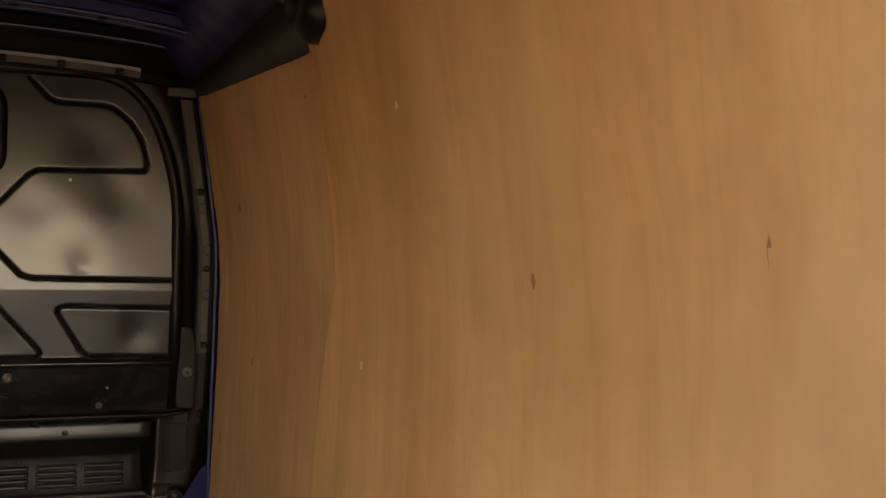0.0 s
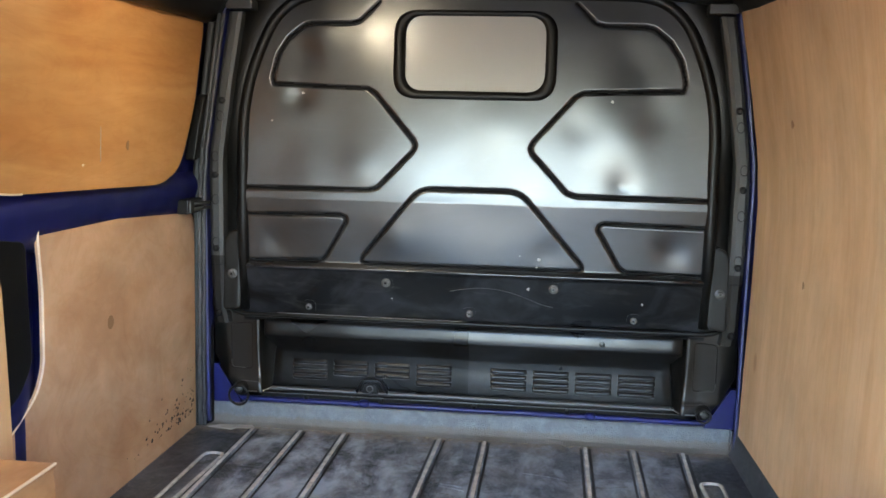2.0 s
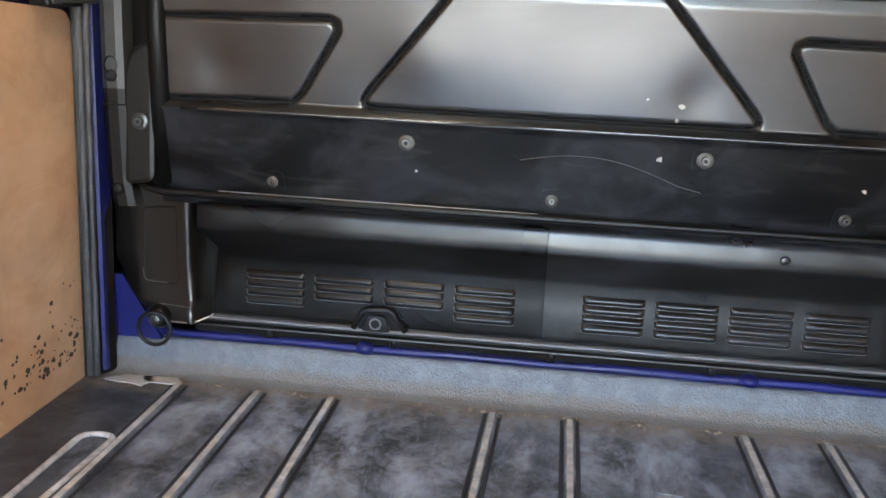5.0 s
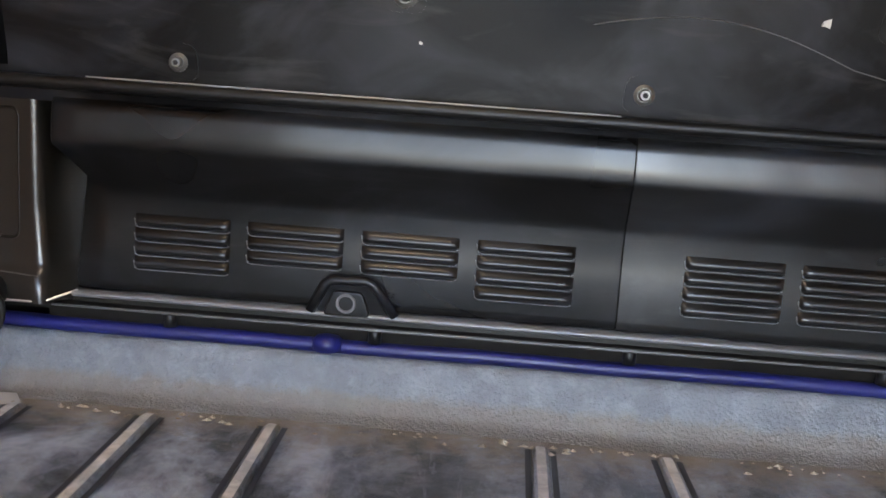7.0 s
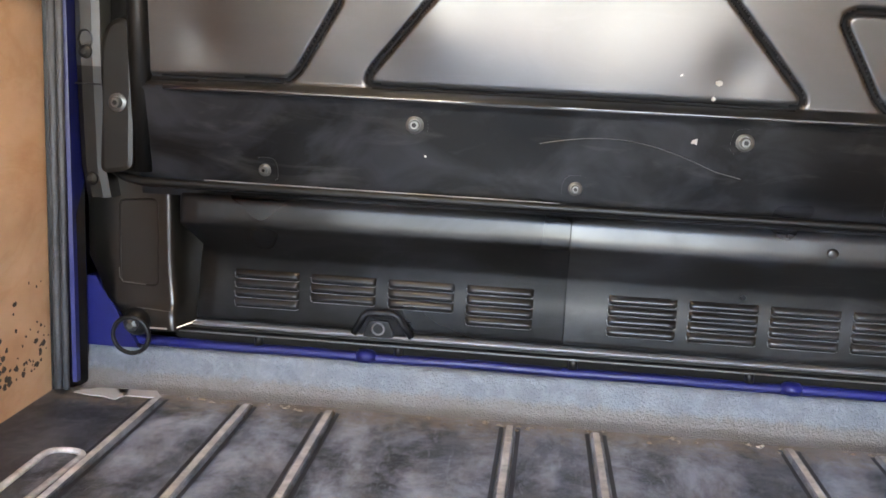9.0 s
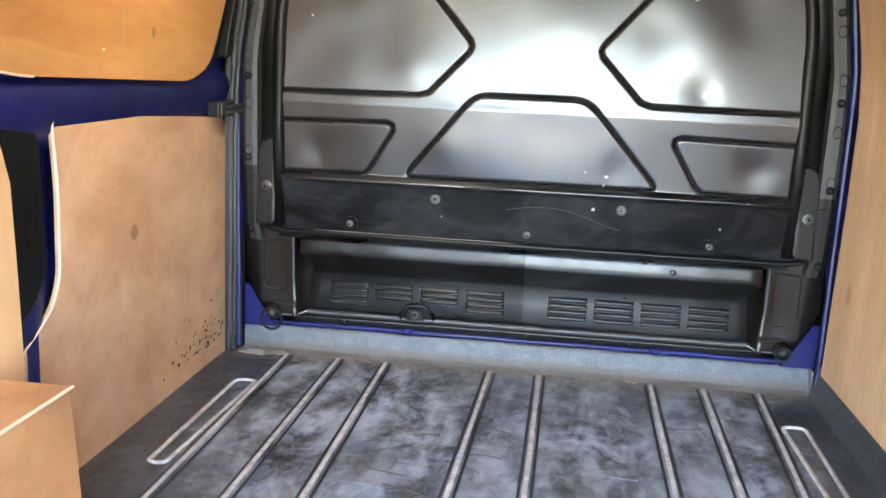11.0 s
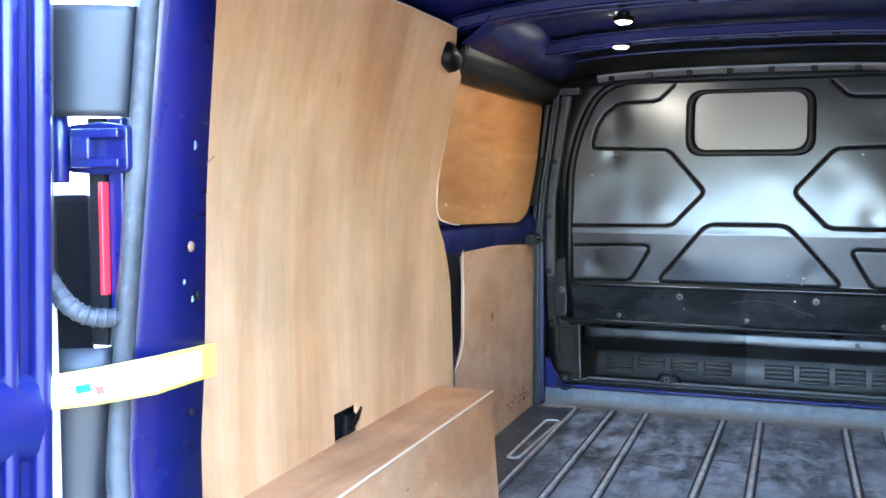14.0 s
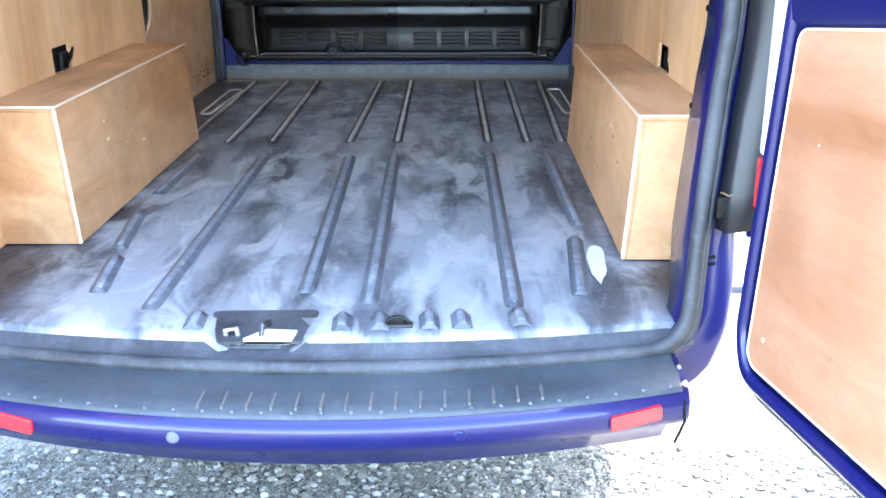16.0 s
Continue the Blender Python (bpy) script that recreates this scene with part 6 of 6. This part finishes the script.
def check_strap(sx):
    """Yellow door check arm with a white label, hooked on the pillar."""
    c = thing("door_check_strap", "yellow and white labelled check strap holding rear door open", "check strap", "door check straps")
    xi = 0.736 if sx > 0 else 0.724
    path = [Vector((0.735, -2.83, 0.682)), Vector((0.738, -2.985, 0.688)), Vector((0.775, -3.06, 0.690)), Vector((0.833, -3.072, 0.686))] if sx > 0 else [Vector((sx * xi, -2.83, 0.702)), Vector((sx * xi, -2.985, 0.704)), Vector((sx * 0.775, -3.06, 0.698)), Vector((sx * 0.872, -3.085, 0.682))]
    hs = (0.030, 0.034, 0.030, 0.026) if sx > 0 else (0.027, 0.029, 0.027, 0.025)
    for name, grow, mat, thick, label in (("arm", 0.0, YELLOW, 0.012, "yellow plastic arm"), ("label_sleeve", -0.004, LABEL_WHITE, 0.016, "white printed label")):
        rws = []
        for k, (p, h) in enumerate(zip(path, hs)):
            d = (path[min(k + 1, 3)] - path[max(k - 1, 0)]).normalized()
            s = d.cross(Vector((0, 0, 1))).normalized() * thick * 0.5
            if name == "label_sleeve" and k == 0:
                p = p + (path[1] - p) * 0.3
            h2 = h + grow
            rws.append([tuple(p + s * a + Vector((0, 0, h2 * b))) for a, b in ((-1, -0.8), (-0.6, -1), (0.6, -1), (1, -0.8), (1, 0.8), (0.6, 1), (-0.6, 1), (-1, 0.8), (-1, -0.8))])
        bm = sheet(rws)
        bmesh.ops.holes_fill(bm, edges=[e for e in bm.edges if e.is_boundary], sides=12)
        part(name, bm, mat, c, label)
    q = path[2] + (path[3] - path[2]) * 0.12
    for off, mat, w in ((0.0, TEAL, 0.012), (-0.03, RED_INK, 0.006)):
        part("printed_bar", box(-w, w, -0.002, 0.001, -0.006, 0.006), mat, c).matrix_basis = pose(q.x + sx * off, q.y - 0.0095, q.z - off * sx * 0.0, 0, sx * 13, sx * -4)
    part("hook_bolt", lathe([(0.012, 0.0), (0.012, 0.03), (0.008, 0.034)], pose(sx * (xi + 0.002), -2.85, path[0].z + 0.003, 0, sx * 90, 0), 12), BLACK_TRIM, c)
    xb, yb = (0.834, -3.10) if sx > 0 else (-0.905, -3.17)
    br = part("door_bracket", box(xb, xb + 0.04, yb, -3.06, 0.655, 0.72, 0.006), BLACK_TRIM, c)
    for z in (0.672, 0.703):
        if sx > 0:
            part("bracket_bolt", lathe([(0.007, 0.0), (0.007, 0.004), (0.004, 0.006)], pose(0.862, -3.101, z, 90, 0, 0), 12), CHROME, br)
        else:
            part("bracket_bolt", lathe([(0.009, 0.0), (0.009, 0.004), (0.005, 0.006)], pose(-0.861, -3.145, z, 0, 90, 0), 12), CHROME, br)


check_strap(1)
check_strap(-1)


def wiring_gaiter(sx):
    g = thing("wiring_gaiter", "grey rubber wiring gaiter between pillar and rear door", "wiring gaiter", "wiring gaiters")
    a, b = (Vector((0.820, -2.98, 0.865)), Vector((0.874, -3.03, 0.865))) if sx > 0 else (Vector((-0.775, -2.975, 0.792)), Vector((-0.885, -3.045, 0.875)))
    pts = []
    for k in range(25):
        u = k / 24
        p = a.lerp(b, u)
        pts.append((p.x - (0.0 if sx > 0 else sx * 0.01) * math.sin(math.pi * u), p.y - 0.03 * math.sin(math.pi * u), p.z - (0.095 if sx > 0 else 0.03) * math.sin(math.pi * u)))
    part("hose", tube(pts, 0.0145, 10), SEAL, g, smooth=True)
    for k in range(2, 24, 2):
        d = (Vector(pts[k + 1]) - Vector(pts[k - 1])).normalized() if k < 24 else Vector((0, 0, 1))
        m = Matrix.Translation(pts[k]) @ d.to_track_quat("Z", "Y").to_matrix().to_4x4()
        part("bellow", lathe([(0.014, -0.003), (0.0162, 0.0), (0.014, 0.003)], m, 12), SEAL, g, smooth=True)


wiring_gaiter(1)
wiring_gaiter(-1)
